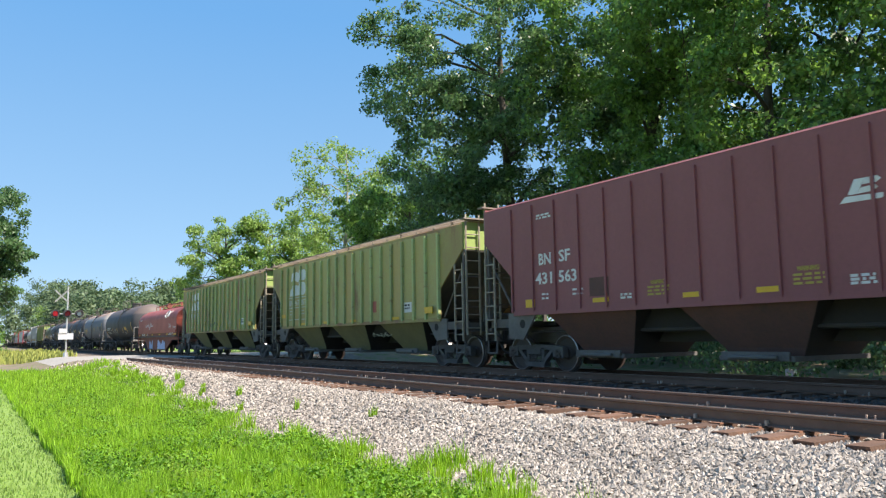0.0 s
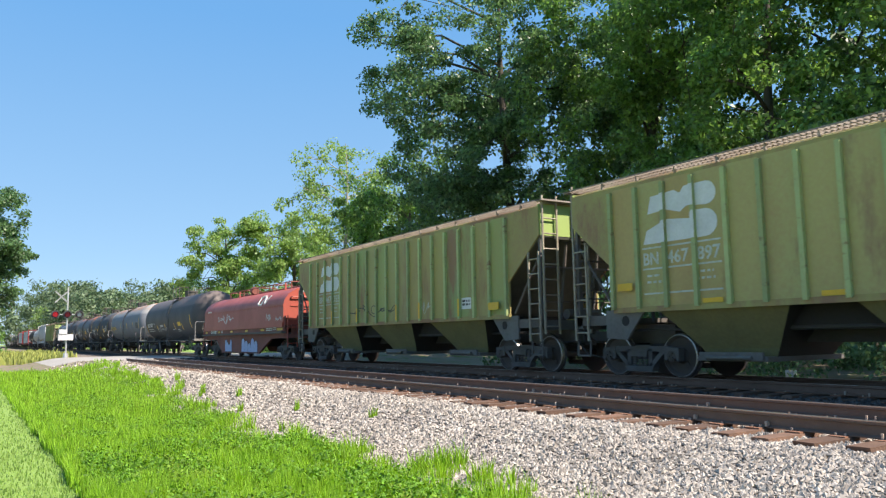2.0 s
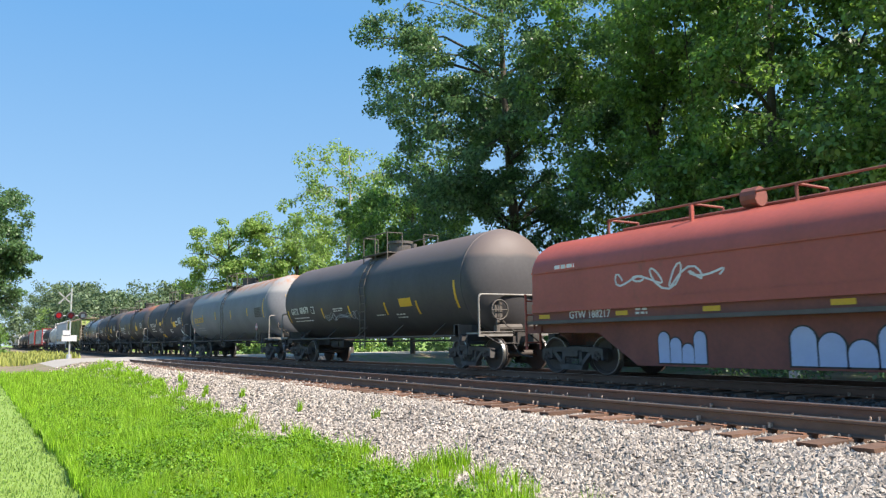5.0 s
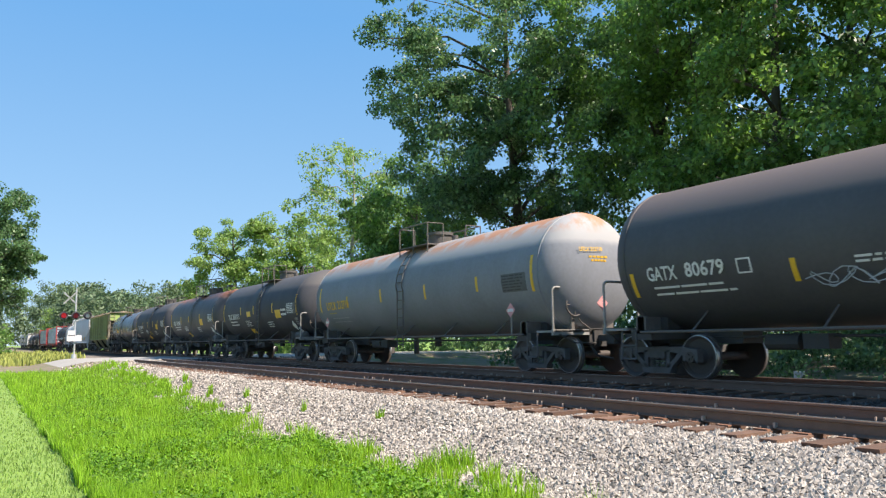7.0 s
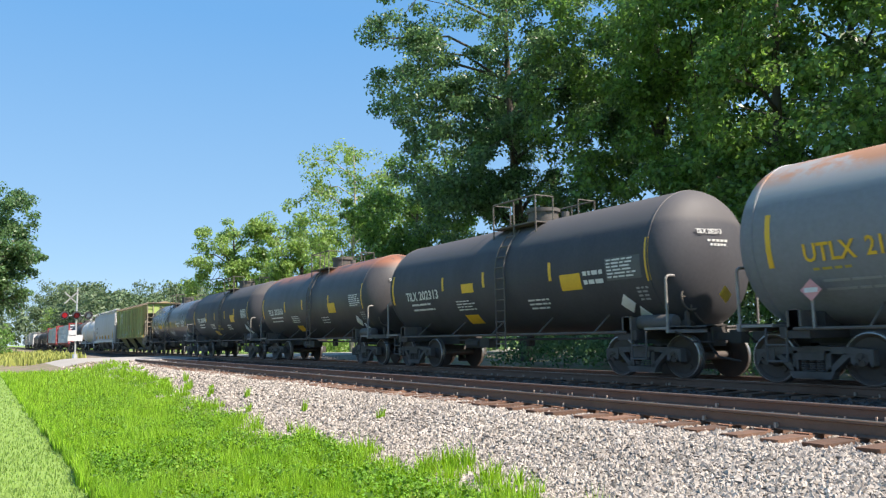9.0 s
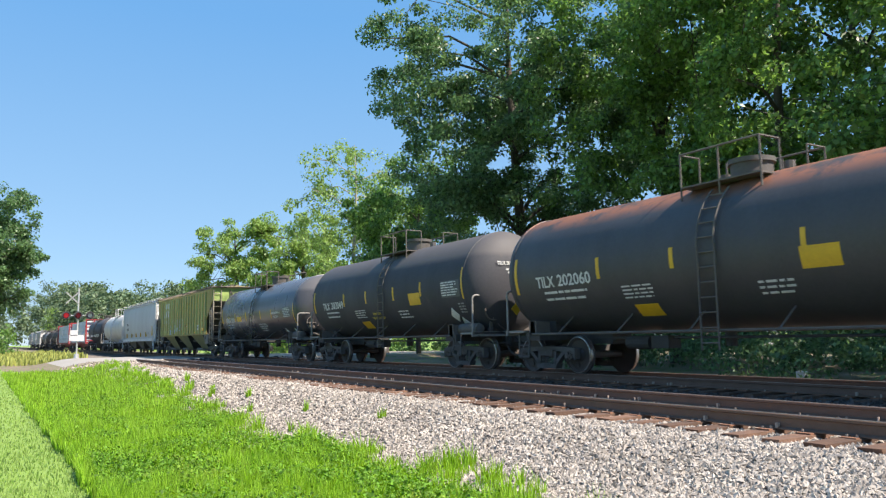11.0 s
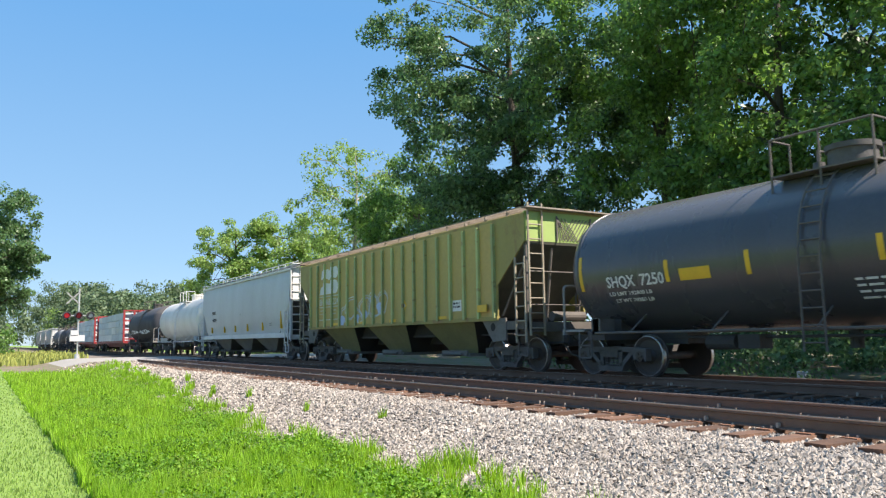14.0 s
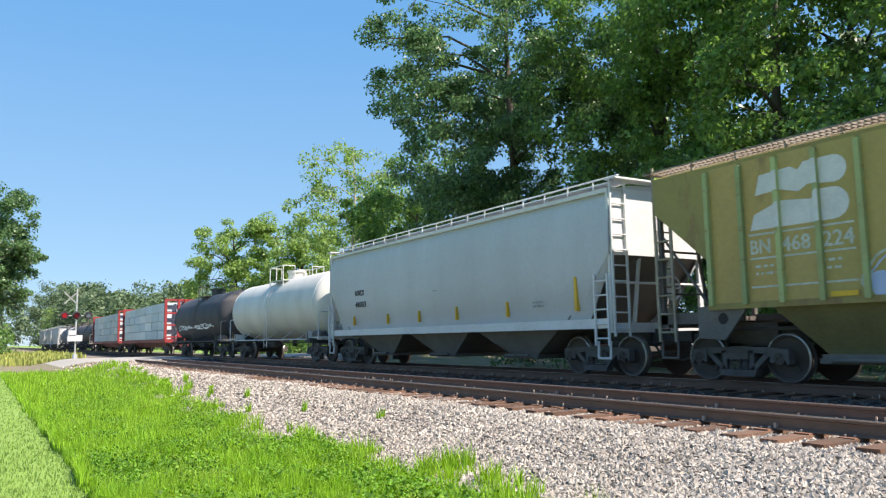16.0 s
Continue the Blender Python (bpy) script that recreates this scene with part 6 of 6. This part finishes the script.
# ---------------------------------------------------------------- crossing signal
def crossing_signal(x, y, z):
    s = tagged(new("crossing_signal"), "silver level crossing signal with red flashing lights", "crossing signal")
    s.location = (x, y, z)
    part("mast", Geo().rod((0, 0, 0), (0, 0, 5.2), 0.06, 12), "silver", s)
    part("base", Geo().rod((0, 0, -0.2), (0, 0, 0.35), 0.22, 12, 0.16), "silver", s)
    part("signal_box", Geo().box(-0.2, 0.2, -0.55, 0.45, 1.3, 1.75).box(-0.2, 0.2, -0.5, 0.0, 1.7, 2.1), "hopper_grey", s, "grey metal gate mechanism boxes")
    part("lamp_bar", Geo().box(-0.04, 0.04, -0.8, 0.85, 3.16, 3.23), "silver", s)
    for k, (dy, lit) in enumerate(((-0.80, "lens_lit"), (0.0, "lens_dim"), (0.80, "silver"))):
        g = Geo().rod((0.10, dy, 3.2), (0.13, dy, 3.2), 0.30, 24)
        lamp = part("lamp", g, "dark_mark", s, "round black lamp backing")
        part("lens", Geo().rod((0.13, dy, 3.2), (0.19, dy, 3.2), 0.18, 18, 0.15), lit, lamp)
        n = 10
        hood = Geo()
        for i in range(n):
            a, b = math.pi * (i / n * 1.2 - 0.1), math.pi * ((i + 1) / n * 1.2 - 0.1)
            hood.add([(0.13, dy + 0.2 * math.cos(a), 3.2 + 0.2 * math.sin(a)), (0.13, dy + 0.2 * math.cos(b), 3.2 + 0.2 * math.sin(b)), (0.42, dy + 0.2 * math.cos(b), 3.2 + 0.2 * math.sin(b)), (0.42, dy + 0.2 * math.cos(a), 3.2 + 0.2 * math.sin(a))], [(0, 1, 2, 3)])
        part("hood", hood, "dark_mark", lamp)
    for a in (45, -45):
        part("crossbuck_board", Geo().box(-0.6, 0.6, -0.015, 0.015, -0.05, 0.05), "grey_mark", s, "white board", at=pose(0.0, -0.42, 4.5, 0, a, 80))
    return s


crossing_signal(-62, 6.12, -0.15)


marker = tagged(part("marker_block", Geo().box(-0.13, 0.13, -0.1, 0.1, -0.1, 0.26), "hopper_trim", bevel=0.01), "small white concrete block beside the track", "marker")
marker.location = (-14.0, 21.3, ground_z(-14.0, 21.3))


# ---------------------------------------------------------------- plants
def leaves(rng, centres, radii, per, size, squash=0.6):
    """Folded four-cornered leaves scattered in clumps; numpy arrays of corners."""
    c = np.repeat(np.array(centres), per, 0)
    r = np.repeat(np.array(radii), per)
    n = len(c)
    d = rng.normal(size=(n, 3))
    d /= np.linalg.norm(d, axis=1)[:, None]
    out = d * 0.35
    d *= (rng.random(n) ** 0.4 * r)[:, None]
    d[:, 2] *= squash
    p = c + d
    nn = rng.normal(size=(n, 3)) * 0.55 + out
    nn[:, 2] += 0.25
    nn /= np.linalg.norm(nn, axis=1)[:, None]
    a = np.cross(nn, rng.normal(size=(n, 3)))
    a /= np.linalg.norm(a, axis=1)[:, None]
    b = np.cross(nn, a)
    a[:, 2] -= 0.25
    s = (size * rng.uniform(0.6, 1.35, n))[:, None]
    v = np.stack([p, p + a * s * 0.45 + b * s * 0.36 + nn * s * 0.12, p + a * s, p + a * s * 0.5 - b * s * 0.36 + nn * s * 0.12], 1).reshape(-1, 3)
    return v


def leaf_mesh(name, verts, material):
    n = len(verts) // 4
    me = bpy.data.meshes.new(name)
    me.vertices.add(n * 4)
    me.vertices.foreach_set("co", verts.astype(np.float32).ravel())
    me.loops.add(n * 4)
    me.loops.foreach_set("vertex_index", np.arange(n * 4, dtype=np.int32))
    me.polygons.add(n)
    me.polygons.foreach_set("loop_start", np.arange(0, n * 4, 4, dtype=np.int32))
    me.update(calc_edges=True)
    me.materials.append(M[material])
    return me


def tree(label, x, y, height, radius, base, leaf, size=0.3, clumps=150, per=90, seed=0, bark="bark", lean=(0, 0), thick=0.3, gap=0.0, name="tree", clump_r=(0.7, 1.5), limbs=15):
    rng = np.random.default_rng(seed)
    t = tagged(new(name), label, "tree")
    z0 = ground_z(x, y) - 0.1
    t.location = (x, y, z0)
    g = Geo()
    mid = base + (height - base) * 0.5
    k = 9
    spine = []
    for i in range(k + 1):
        u = i / k
        wob = 0.35 * math.sin(u * 5 + seed)
        spine.append(Vector((lean[0] * u + wob * u, lean[1] * u + 0.3 * math.cos(u * 4 + seed) * u, u * height * 0.93)))
    for i in range(k):
        g.rod(spine[i], spine[i + 1], thick * (1 - i / k) ** 0.8 + 0.03, 9, thick * (1 - (i + 1) / k) ** 0.8 + 0.03)
    tips = []
    for i in range(limbs):
        u = rng.uniform(max(base / height - 0.08, 0.12), 0.85)
        s = spine[0].lerp(spine[-1], u)
        j = min(int(u * k), k - 1)
        s = spine[j].lerp(spine[j + 1], u * k - j)
        a = rng.uniform(0, math.tau)
        far = radius * rng.uniform(0.6, 0.95) * math.sqrt(max(1 - ((s.z - mid) / (height - base) * 1.6) ** 2, 0.2))
        e = s + Vector((math.cos(a) * far, math.sin(a) * far, rng.uniform(0.12, 0.6) * far))
        m = s.lerp(e, 0.5) + Vector((0, 0, 0.14 * far))
        r = thick * 0.45 * (1 - u * 0.5)
        g.rod(s, m, r, 6, r * 0.65)
        g.rod(m, e, r * 0.65, 6, 0.025)
        tips += [e, m.lerp(e, 0.5)]
        for q in range(3):
            f = m.lerp(e, rng.uniform(0.1, 0.8))
            h = f + Vector(rng.normal(size=3)) * far * 0.25
            g.rod(f, h, r * 0.3, 5, 0.015)
            tips.append(h)
    part("trunk", g, bark, t, smooth=True)
    cs, rs = [], []
    while len(cs) < clumps:
        if tips and len(cs) < clumps * 0.45:
            p = tips[int(rng.integers(len(tips)))] + Vector(rng.normal(size=3)) * 0.5
        else:
            d = rng.normal(size=3)
            d /= np.linalg.norm(d)
            q = rng.random() ** 0.35
            p = Vector((lean[0] * 0.7 + d[0] * radius * q, lean[1] * 0.7 + d[1] * radius * q, mid + d[2] * (height - base) * 0.5 * q))
        if noise.noise(Vector((p.x + seed * 3.1, p.y, p.z)) * 0.33) < gap - 0.35:
            continue
        if p.z < base * 0.7:
            continue
        cs.append(tuple(p))
        rs.append(rng.uniform(*clump_r))
    v = leaves(rng, cs, rs, per, size)
    part("crown", leaf_mesh("crown", v, leaf), leaf, t, "loose leafy crown")
    return t


# trees behind the train, from the far crossing to the camera's side
tree("large dark green oak with spreading limbs", -35.6, 27.6, 27.0, 8.4, 5.0, "leaf_dark", 0.20, 540, 190, 1, thick=0.36, lean=(0.2, -0.8), gap=0.04, clump_r=(0.6, 1.25), limbs=24)
tree("dark green tree behind the railway", -26.5, 30.0, 26, 7.2, 2.5, "leaf_mid", 0.21, 320, 170, 2, thick=0.3, gap=0.02, clump_r=(0.6, 1.25), limbs=20)
tree("dark green tree behind the railway", -19.5, 29.5, 25, 6.6, 2.5, "leaf_mid", 0.22, 285, 170, 3, thick=0.28, gap=0.02, clump_r=(0.6, 1.2), limbs=18)
tree("dark green tree behind the railway", -13.0, 29.0, 24.0, 6.6, 2.5, "leaf_mid", 0.22, 280, 170, 4, thick=0.28, gap=0.02, clump_r=(0.6, 1.2), limbs=18)
tree("dark green tree behind the railway", -6.0, 29.0, 21, 6.0, 2.0, "leaf_dark", 0.22, 130, 170, 5, thick=0.28)
tree("tall tree deeper in the wood", -33.0, 40.0, 29, 7.5, 2.0, "leaf_dark", 0.36, 190, 100, 6)
tree("tall tree deeper in the wood", -21.0, 39.0, 29, 7.5, 2.0, "leaf_dark", 0.36, 230, 100, 7)
tree("tall tree deeper in the wood", -10.0, 38.0, 28, 7.5, 2.0, "leaf_dark", 0.36, 220, 100, 8)
tree("young green tree by the railway", -47.5, 27.0, 16.0, 5.0, 1.5, "leaf_mid", 0.22, 190, 170, 9, thick=0.16, gap=0.08, clump_r=(0.5, 1.1))
tree("tall airy tree with pale trunk", -62.0, 28.5, 20.5, 5.4, 3.0, "leaf_light", 0.24, 300, 62, 10, bark="palebark", thick=0.2, gap=0.0, clump_r=(0.5, 1.2), limbs=20)
tree("light green rounded leafy tree", -77.5, 29.5, 15.6, 4.8, 2.0, "leaf_light", 0.27, 150, 140, 11, clump_r=(0.6, 1.2))
tree("yellow-green bushy tree beyond the crossing", -88.0, 25.5, 16.0, 6.2, 1.5, "leaf_light", 0.27, 210, 150, 12, clump_r=(0.6, 1.3))
tree("dark green tree beside the lawn", -88.0, 0.6, 18.3, 4.7, 4.0, "leaf_dark", 0.28, 220, 150, 13, thick=0.3, clump_r=(0.6, 1.3))


def far_woods():
    rng = np.random.default_rng(40)
    cs, rs, cl, rl = [], [], [], []

    def clump(x, y, h, n, c, r):
        for k in range(n):
            d = rng.normal(size=3)
            d /= np.linalg.norm(d)
            c.append((x + d[0] * 4.2, y + d[1] * 4.2, h * 0.52 + d[2] * h * 0.46))
            r.append(rng.uniform(1.4, 2.5) * (0.6 + h / 28))
    for i in range(210):
        a = radians(rng.uniform(-3, 24))
        r = rng.uniform(165, 380)
        x, y = -r * math.cos(a), r * math.sin(a)
        if 5 < y < 21:
            y = 21.5 + rng.uniform(0, 4) if rng.random() < 0.8 else 1.5 - rng.uniform(0, 6)
        clump(x, y, min(0.073 * r * rng.uniform(0.78, 1.1), 26), 14, cs, rs)
    for i in range(16):
        clump(-rng.uniform(440, 480), rng.uniform(-10, 35), rng.uniform(20, 27), 14, cs, rs)
    for x, y, h in ((-250, 20.5, 13), (-262, 21, 12), (-240, 22, 11), (-118, 22.5, 7), (-121, 25, 6.5), (-114, 27, 7)):
        clump(x, y, h, 10, cl, rl)
    me = leaf_mesh("far_woods", leaves(rng, cs, rs, 52, 0.72), "leaf_far_haze")
    tagged(part("far_woods", me, "leaf_far_haze"), "distant green woods along the railway", "woods", kind="stuff")
    me = leaf_mesh("sunlit_bushes", leaves(rng, cl, rl, 70, 0.5), "leaf_light")
    tagged(part("sunlit_bushes", me, "leaf_light"), "bright yellow-green bushes before the far woods", "shrubs", kind="stuff")


def undergrowth():
    rng = np.random.default_rng(41)
    cs, rs = [], []
    for i in range(330):
        x = rng.uniform(-30, 2)
        y = rng.uniform(21, 31)
        h = rng.uniform(0.3, 1.2) + (y - 21) * 0.25
        cs.append((x, y, -0.4 + h * rng.uniform(0.3, 1)))
        rs.append(rng.uniform(0.5, 1.1))
    # darker leaf colour stands for the shade under the trees
    tagged(part("undergrowth", leaf_mesh("undergrowth", leaves(rng, cs, rs, 110, 0.16), "leaf_dark"), "leaf_dark"), "green shrubs under the trees behind the tracks", "shrubs", kind="stuff")
    cs, rs = [], []
    for i in range(420):
        x = rng.uniform(-78, 4)
        y = rng.uniform(33, 46)
        cs.append((x, y, rng.uniform(0, 1) ** 1.3 * 6.5))
        rs.append(rng.uniform(0.9, 1.9))
    tagged(part("wood_edge", leaf_mesh("wood_edge", leaves(rng, cs, rs, 60, 0.42), "leaf_dark"), "leaf_dark"), "dense dark green thicket inside the wood", "shrubs", kind="stuff")
    cs, rs = [], []
    for i in range(170):
        x = rng.uniform(-95, -62)
        y = rng.uniform(22, 34)
        cs.append((x, y, rng.uniform(-0.2, 3.0)))
        rs.append(rng.uniform(0.7, 1.6))
    tagged(part("hedge", leaf_mesh("hedge", leaves(rng, cs, rs, 60, 0.32), "leaf_light"), "leaf_light"), "light green bushes beyond the crossing", "shrubs", kind="stuff")
    cs, rs = [], []
    for i in range(60):
        x = rng.uniform(-110, -75)
        y = rng.uniform(-4, 2.6 + (-75 - x) * 0.03)
        cs.append((x, y, rng.uniform(-0.2, 2.4)))
        rs.append(rng.uniform(0.6, 1.3))
    tagged(part("shrub_row", leaf_mesh("shrub_row", leaves(rng, cs, rs, 60, 0.3), "leaf_mid"), "leaf_mid"), "green bushes beyond the lawn", "shrubs", kind="stuff")


def grass_edge(x):
    return 4.05 + 0.4 * noise.noise((x * 0.35, 3.0, 0)) + 0.3 * noise.noise((x * 1.3, 9.0, 0)) + 1.1 * smooth(-11, -27, x) + 1.8 * smooth(-27, -50, x)


def blades(name, count, r0, r1, a0, a1, keep, height, width, material, seed, label):
    """Bent tapering blades, thinning out with distance from the verge nearest the lawn."""
    rng = np.random.default_rng(seed)
    vs, fs = [], []
    while len(fs) < count * 2:
        r = r0 * (r1 / r0) ** rng.random()
        a = radians(rng.uniform(a0, a1))
        x, y = -r * math.cos(a), r * math.sin(a)
        k = keep(x, y, rng)
        if k <= 0:
            continue
        h = height * k * rng.uniform(0.55, 1.25)
        w = width * (0.7 + r / 14)
        z = ground_z(x, y) - 0.02
        t = rng.uniform(0, math.tau)
        ux, uy = math.cos(t) * w, math.sin(t) * w
        b = rng.uniform(0, math.tau)
        f = h * rng.uniform(0.05, 0.35)
        bx, by = math.cos(b) * f, math.sin(b) * f
        n = len(vs)
        vs += [(x - ux, y - uy, z), (x + ux, y + uy, z), (x + bx * 0.35 + ux * 0.8, y + by * 0.35 + uy * 0.8, z + h * 0.6), (x + bx * 0.35 - ux * 0.8, y + by * 0.35 - uy * 0.8, z + h * 0.6), (x + bx, y + by, z + h)]
        fs += [(n, n + 1, n + 2, n + 3), (n + 3, n + 2, n + 4)]
    tagged(part(name, stuff_mesh(name, vs, fs, material), material), label, "grass", kind="stuff")


def keep_tall(x, y, rng):
    e = grass_edge(x)
    if y < 1.05 + 0.15 * noise.noise((x * 0.8, 1, 0)) or y > e + 0.5 or x < -46 + 2 * noise.noise((y, 0, 0)):
        return 0
    patchy = noise.noise((x * 0.6, y * 0.6, 2.0))
    tuft = noise.noise((x * 1.7, y * 1.7, 12.0))
    fade = smooth(e + 0.5, e - 1.3, y)
    if rng.random() > fade * (0.75 + patchy) + 0.6 * max(tuft, 0):
        return 0
    return max(0.8 + 0.6 * patchy + 0.7 * noise.noise((x * 2.6, y * 2.6, 8.0)), 0.35) * (0.55 + 0.45 * fade)


def tuft_spots(seed):
    """Stands of tall grass along the ragged edge of the verge, and the larger one out on the ballast."""
    rng = np.random.default_rng(seed)
    spots = []
    for i in range(95):
        x = -4.5 - 36 * rng.random() ** 1.5
        spots.append((x, grass_edge(x) + rng.normal(-0.1, 0.3), rng.uniform(0.07, 0.2), rng.uniform(0.7, 1.4)))
    for i in range(85):
        x = rng.uniform(-7.8, -4.2)
        spots.append((x, 4.35 - 0.25 * (x + 6.5) + rng.uniform(-0.8, 0.35), rng.uniform(0.05, 0.15), rng.uniform(0.7, 1.35)))
    for i in range(12):
        x = rng.uniform(-24, -4.5)
        spots.append((x, grass_edge(x) + rng.uniform(0.4, 1.5), rng.uniform(0.03, 0.08), rng.uniform(0.5, 1.2)))
    return spots


def edge_tufts(material, seed):
    rng = np.random.default_rng(seed)
    vs, fs = [], []
    for cx, cy, rad, tall in tuft_spots(seed):
        for k in range(int(14 + 380 * rad)):
            a, q = rng.uniform(0, math.tau), rad * math.sqrt(rng.random())
            x, y = cx + math.cos(a) * q, cy + math.sin(a) * q
            h = 0.3 * tall * rng.uniform(0.45, 1.15) * (1.15 - 0.5 * q / rad)
            w = 0.0038 * (0.7 + math.hypot(x, y) / 12)
            z = ground_z(x, y) - 0.02
            t = rng.uniform(0, math.tau)
            ux, uy = math.cos(t) * w, math.sin(t) * w
            f = h * rng.uniform(0.05, 0.45)
            b = a + rng.normal(0, 0.8)
            bx, by = math.cos(b) * f, math.sin(b) * f
            n = len(vs)
            vs += [(x - ux, y - uy, z), (x + ux, y + uy, z), (x + bx * 0.3 + ux * 0.9, y + by * 0.3 + uy * 0.9, z + h * 0.6), (x + bx * 0.3 - ux * 0.9, y + by * 0.3 - uy * 0.9, z + h * 0.6), (x + bx, y + by, z + h)]
            fs += [(n, n + 1, n + 2, n + 3), (n + 3, n + 2, n + 4)]
    tagged(part("grass_tufts", stuff_mesh("grass_tufts", vs, fs, material), material), "tall green grass tufts along the ballast's edge", "grass", kind="stuff")


def verge_weeds():
    """Broad-leaved weeds through the unmown grass."""
    rng = np.random.default_rng(66)
    cs, rs = [], []
    while len(cs) < 1700:
        r = 5.6 * (42 / 5.6) ** rng.random()
        a = radians(rng.uniform(4, 44))
        x, y = -r * math.cos(a), r * math.sin(a)
        if y < 1.2 or y > grass_edge(x) - 0.15 * rng.random() or noise.noise((x * 0.9, y * 0.9, 21.0)) < -0.1:
            continue
        cs.append((x, y, ground_z(x, y) + rng.uniform(0.10, 0.24)))
        rs.append(rng.uniform(0.08, 0.2))
    v = leaves(rng, cs, rs, 24, 0.036, 0.9)
    tagged(part("verge_weeds", leaf_mesh("verge_weeds", v, "leafy"), "leafy"), "bright broad-leaved weeds among the verge grass", "weeds", kind="stuff")


def keep_mown(x, y, rng):
    return 1.0 if y < 1.25 else 0


def keep_far(x, y, rng):
    return 1.0 + 0.5 * noise.noise((x * 0.3, y * 0.3, 4.0)) if x < -64 and y < 7.2 else 0


def stones(name, material, n, seed, bands, small, label):
    """Loose crushed stones, closer together near the lawn's end of the bed."""
    rng = np.random.default_rng(seed)
    r = 6.5 * (60 / 6.5) ** rng.random(n * 4)
    a = np.radians(rng.uniform(4, 66, n * 4))
    x, y = -r * np.cos(a), r * np.sin(a)
    keep = np.zeros(n * 4, bool)
    for y0, y1, share in bands:
        keep |= (y > y0) & (y < y1) & (rng.random(n * 4) < share)
    keep &= x > -47
    x, y, r = x[keep][:n], y[keep][:n], r[keep][:n]
    n = len(x)
    z = np.array([ground_z(a, b) for a, b in zip(x, y)])
    s = rng.uniform(0.4, 1.0, n) * small * (0.8 + r / 26)
    base = np.array([(1, 0, 0), (-1, 0, 0), (0, 1, 0), (0, -1, 0), (0, 0, 1), (0, 0, -1)], float)
    v = base[None] * rng.uniform(0.6, 1.25, (n, 6, 1)) + rng.normal(0, 0.25, (n, 6, 3))
    ang = rng.uniform(0, math.tau, n)
    ca, sa = np.cos(ang)[:, None], np.sin(ang)[:, None]
    vx, vy = v[..., 0] * ca - v[..., 1] * sa, v[..., 0] * sa + v[..., 1] * ca
    v = np.stack([vx * 1.15, vy, v[..., 2] * 0.85], -1) * s[:, None, None] + np.stack([x, y, z + s * 0.4], -1)[:, None]
    f = np.array([(0, 2, 4), (2, 1, 4), (1, 3, 4), (3, 0, 4), (2, 0, 5), (1, 2, 5), (3, 1, 5), (0, 3, 5)])
    faces = (np.arange(n)[:, None, None] * 6 + f[None]).reshape(-1, 3)
    me = stuff_mesh(name, v.reshape(-1, 3).tolist(), faces.tolist(), material)
    tagged(part(name, me, material), label, "gravel", kind="stuff")


far_woods()
undergrowth()
stones("ballast_stones", "stone", 85000, 50, ((3.5, 4.3, 0.5), (4.3, 7.0, 1.0), (7.0, 7.75, 0.7), (7.95, 9.25, 0.7), (16.5, 20.5, 0.5)), 0.03, "loose pale tan and grey crushed stones")
stones("dirty_stones", "stone_dirty_shade", 16000, 51, ((9.4, 12.4, 1.0), (14.2, 16.5, 0.6)), 0.034, "oily crushed stones round the main track, darkened further for the train's shadow")
blades("tall_grass", 130000, 5.5, 60, 1, 50, keep_tall, 0.27, 0.0038, "grass", 60, "bright green unmown grass on the verge")
blades("low_weeds", 30000, 5.5, 60, 1, 50, keep_tall, 0.17, 0.007, "weed", 63, "dark green low weeds under the grass")
edge_tufts("grass", 67)
verge_weeds()
blades("mown_grass", 26000, 5.5, 70, -6, 16, keep_mown, 0.07, 0.006, "mown", 61, "short mown lawn grass")
blades("meadow_grass", 5000, 64, 110, -4, 8, keep_far, 0.5, 0.012, "straw", 62, "yellowish dry grass beyond the crossing")


# ---------------------------------------------------------------- movement
def motions():
    for car, x in CARS:
        walk(car, [(t, pose(x + SPEED * t, TRAIN_Y, 0)) for t in (0, 4, 8, 12, 16)])
    turn = math.degrees(SPEED / WHEEL_R)
    steps = [i / 15 for i in range(241)]
    for ws, w in WHEELS:
        walk(ws, [(t, pose(w, 0, WHEEL_R, 0, turn * t % 360, 0)) for t in steps])


motions()
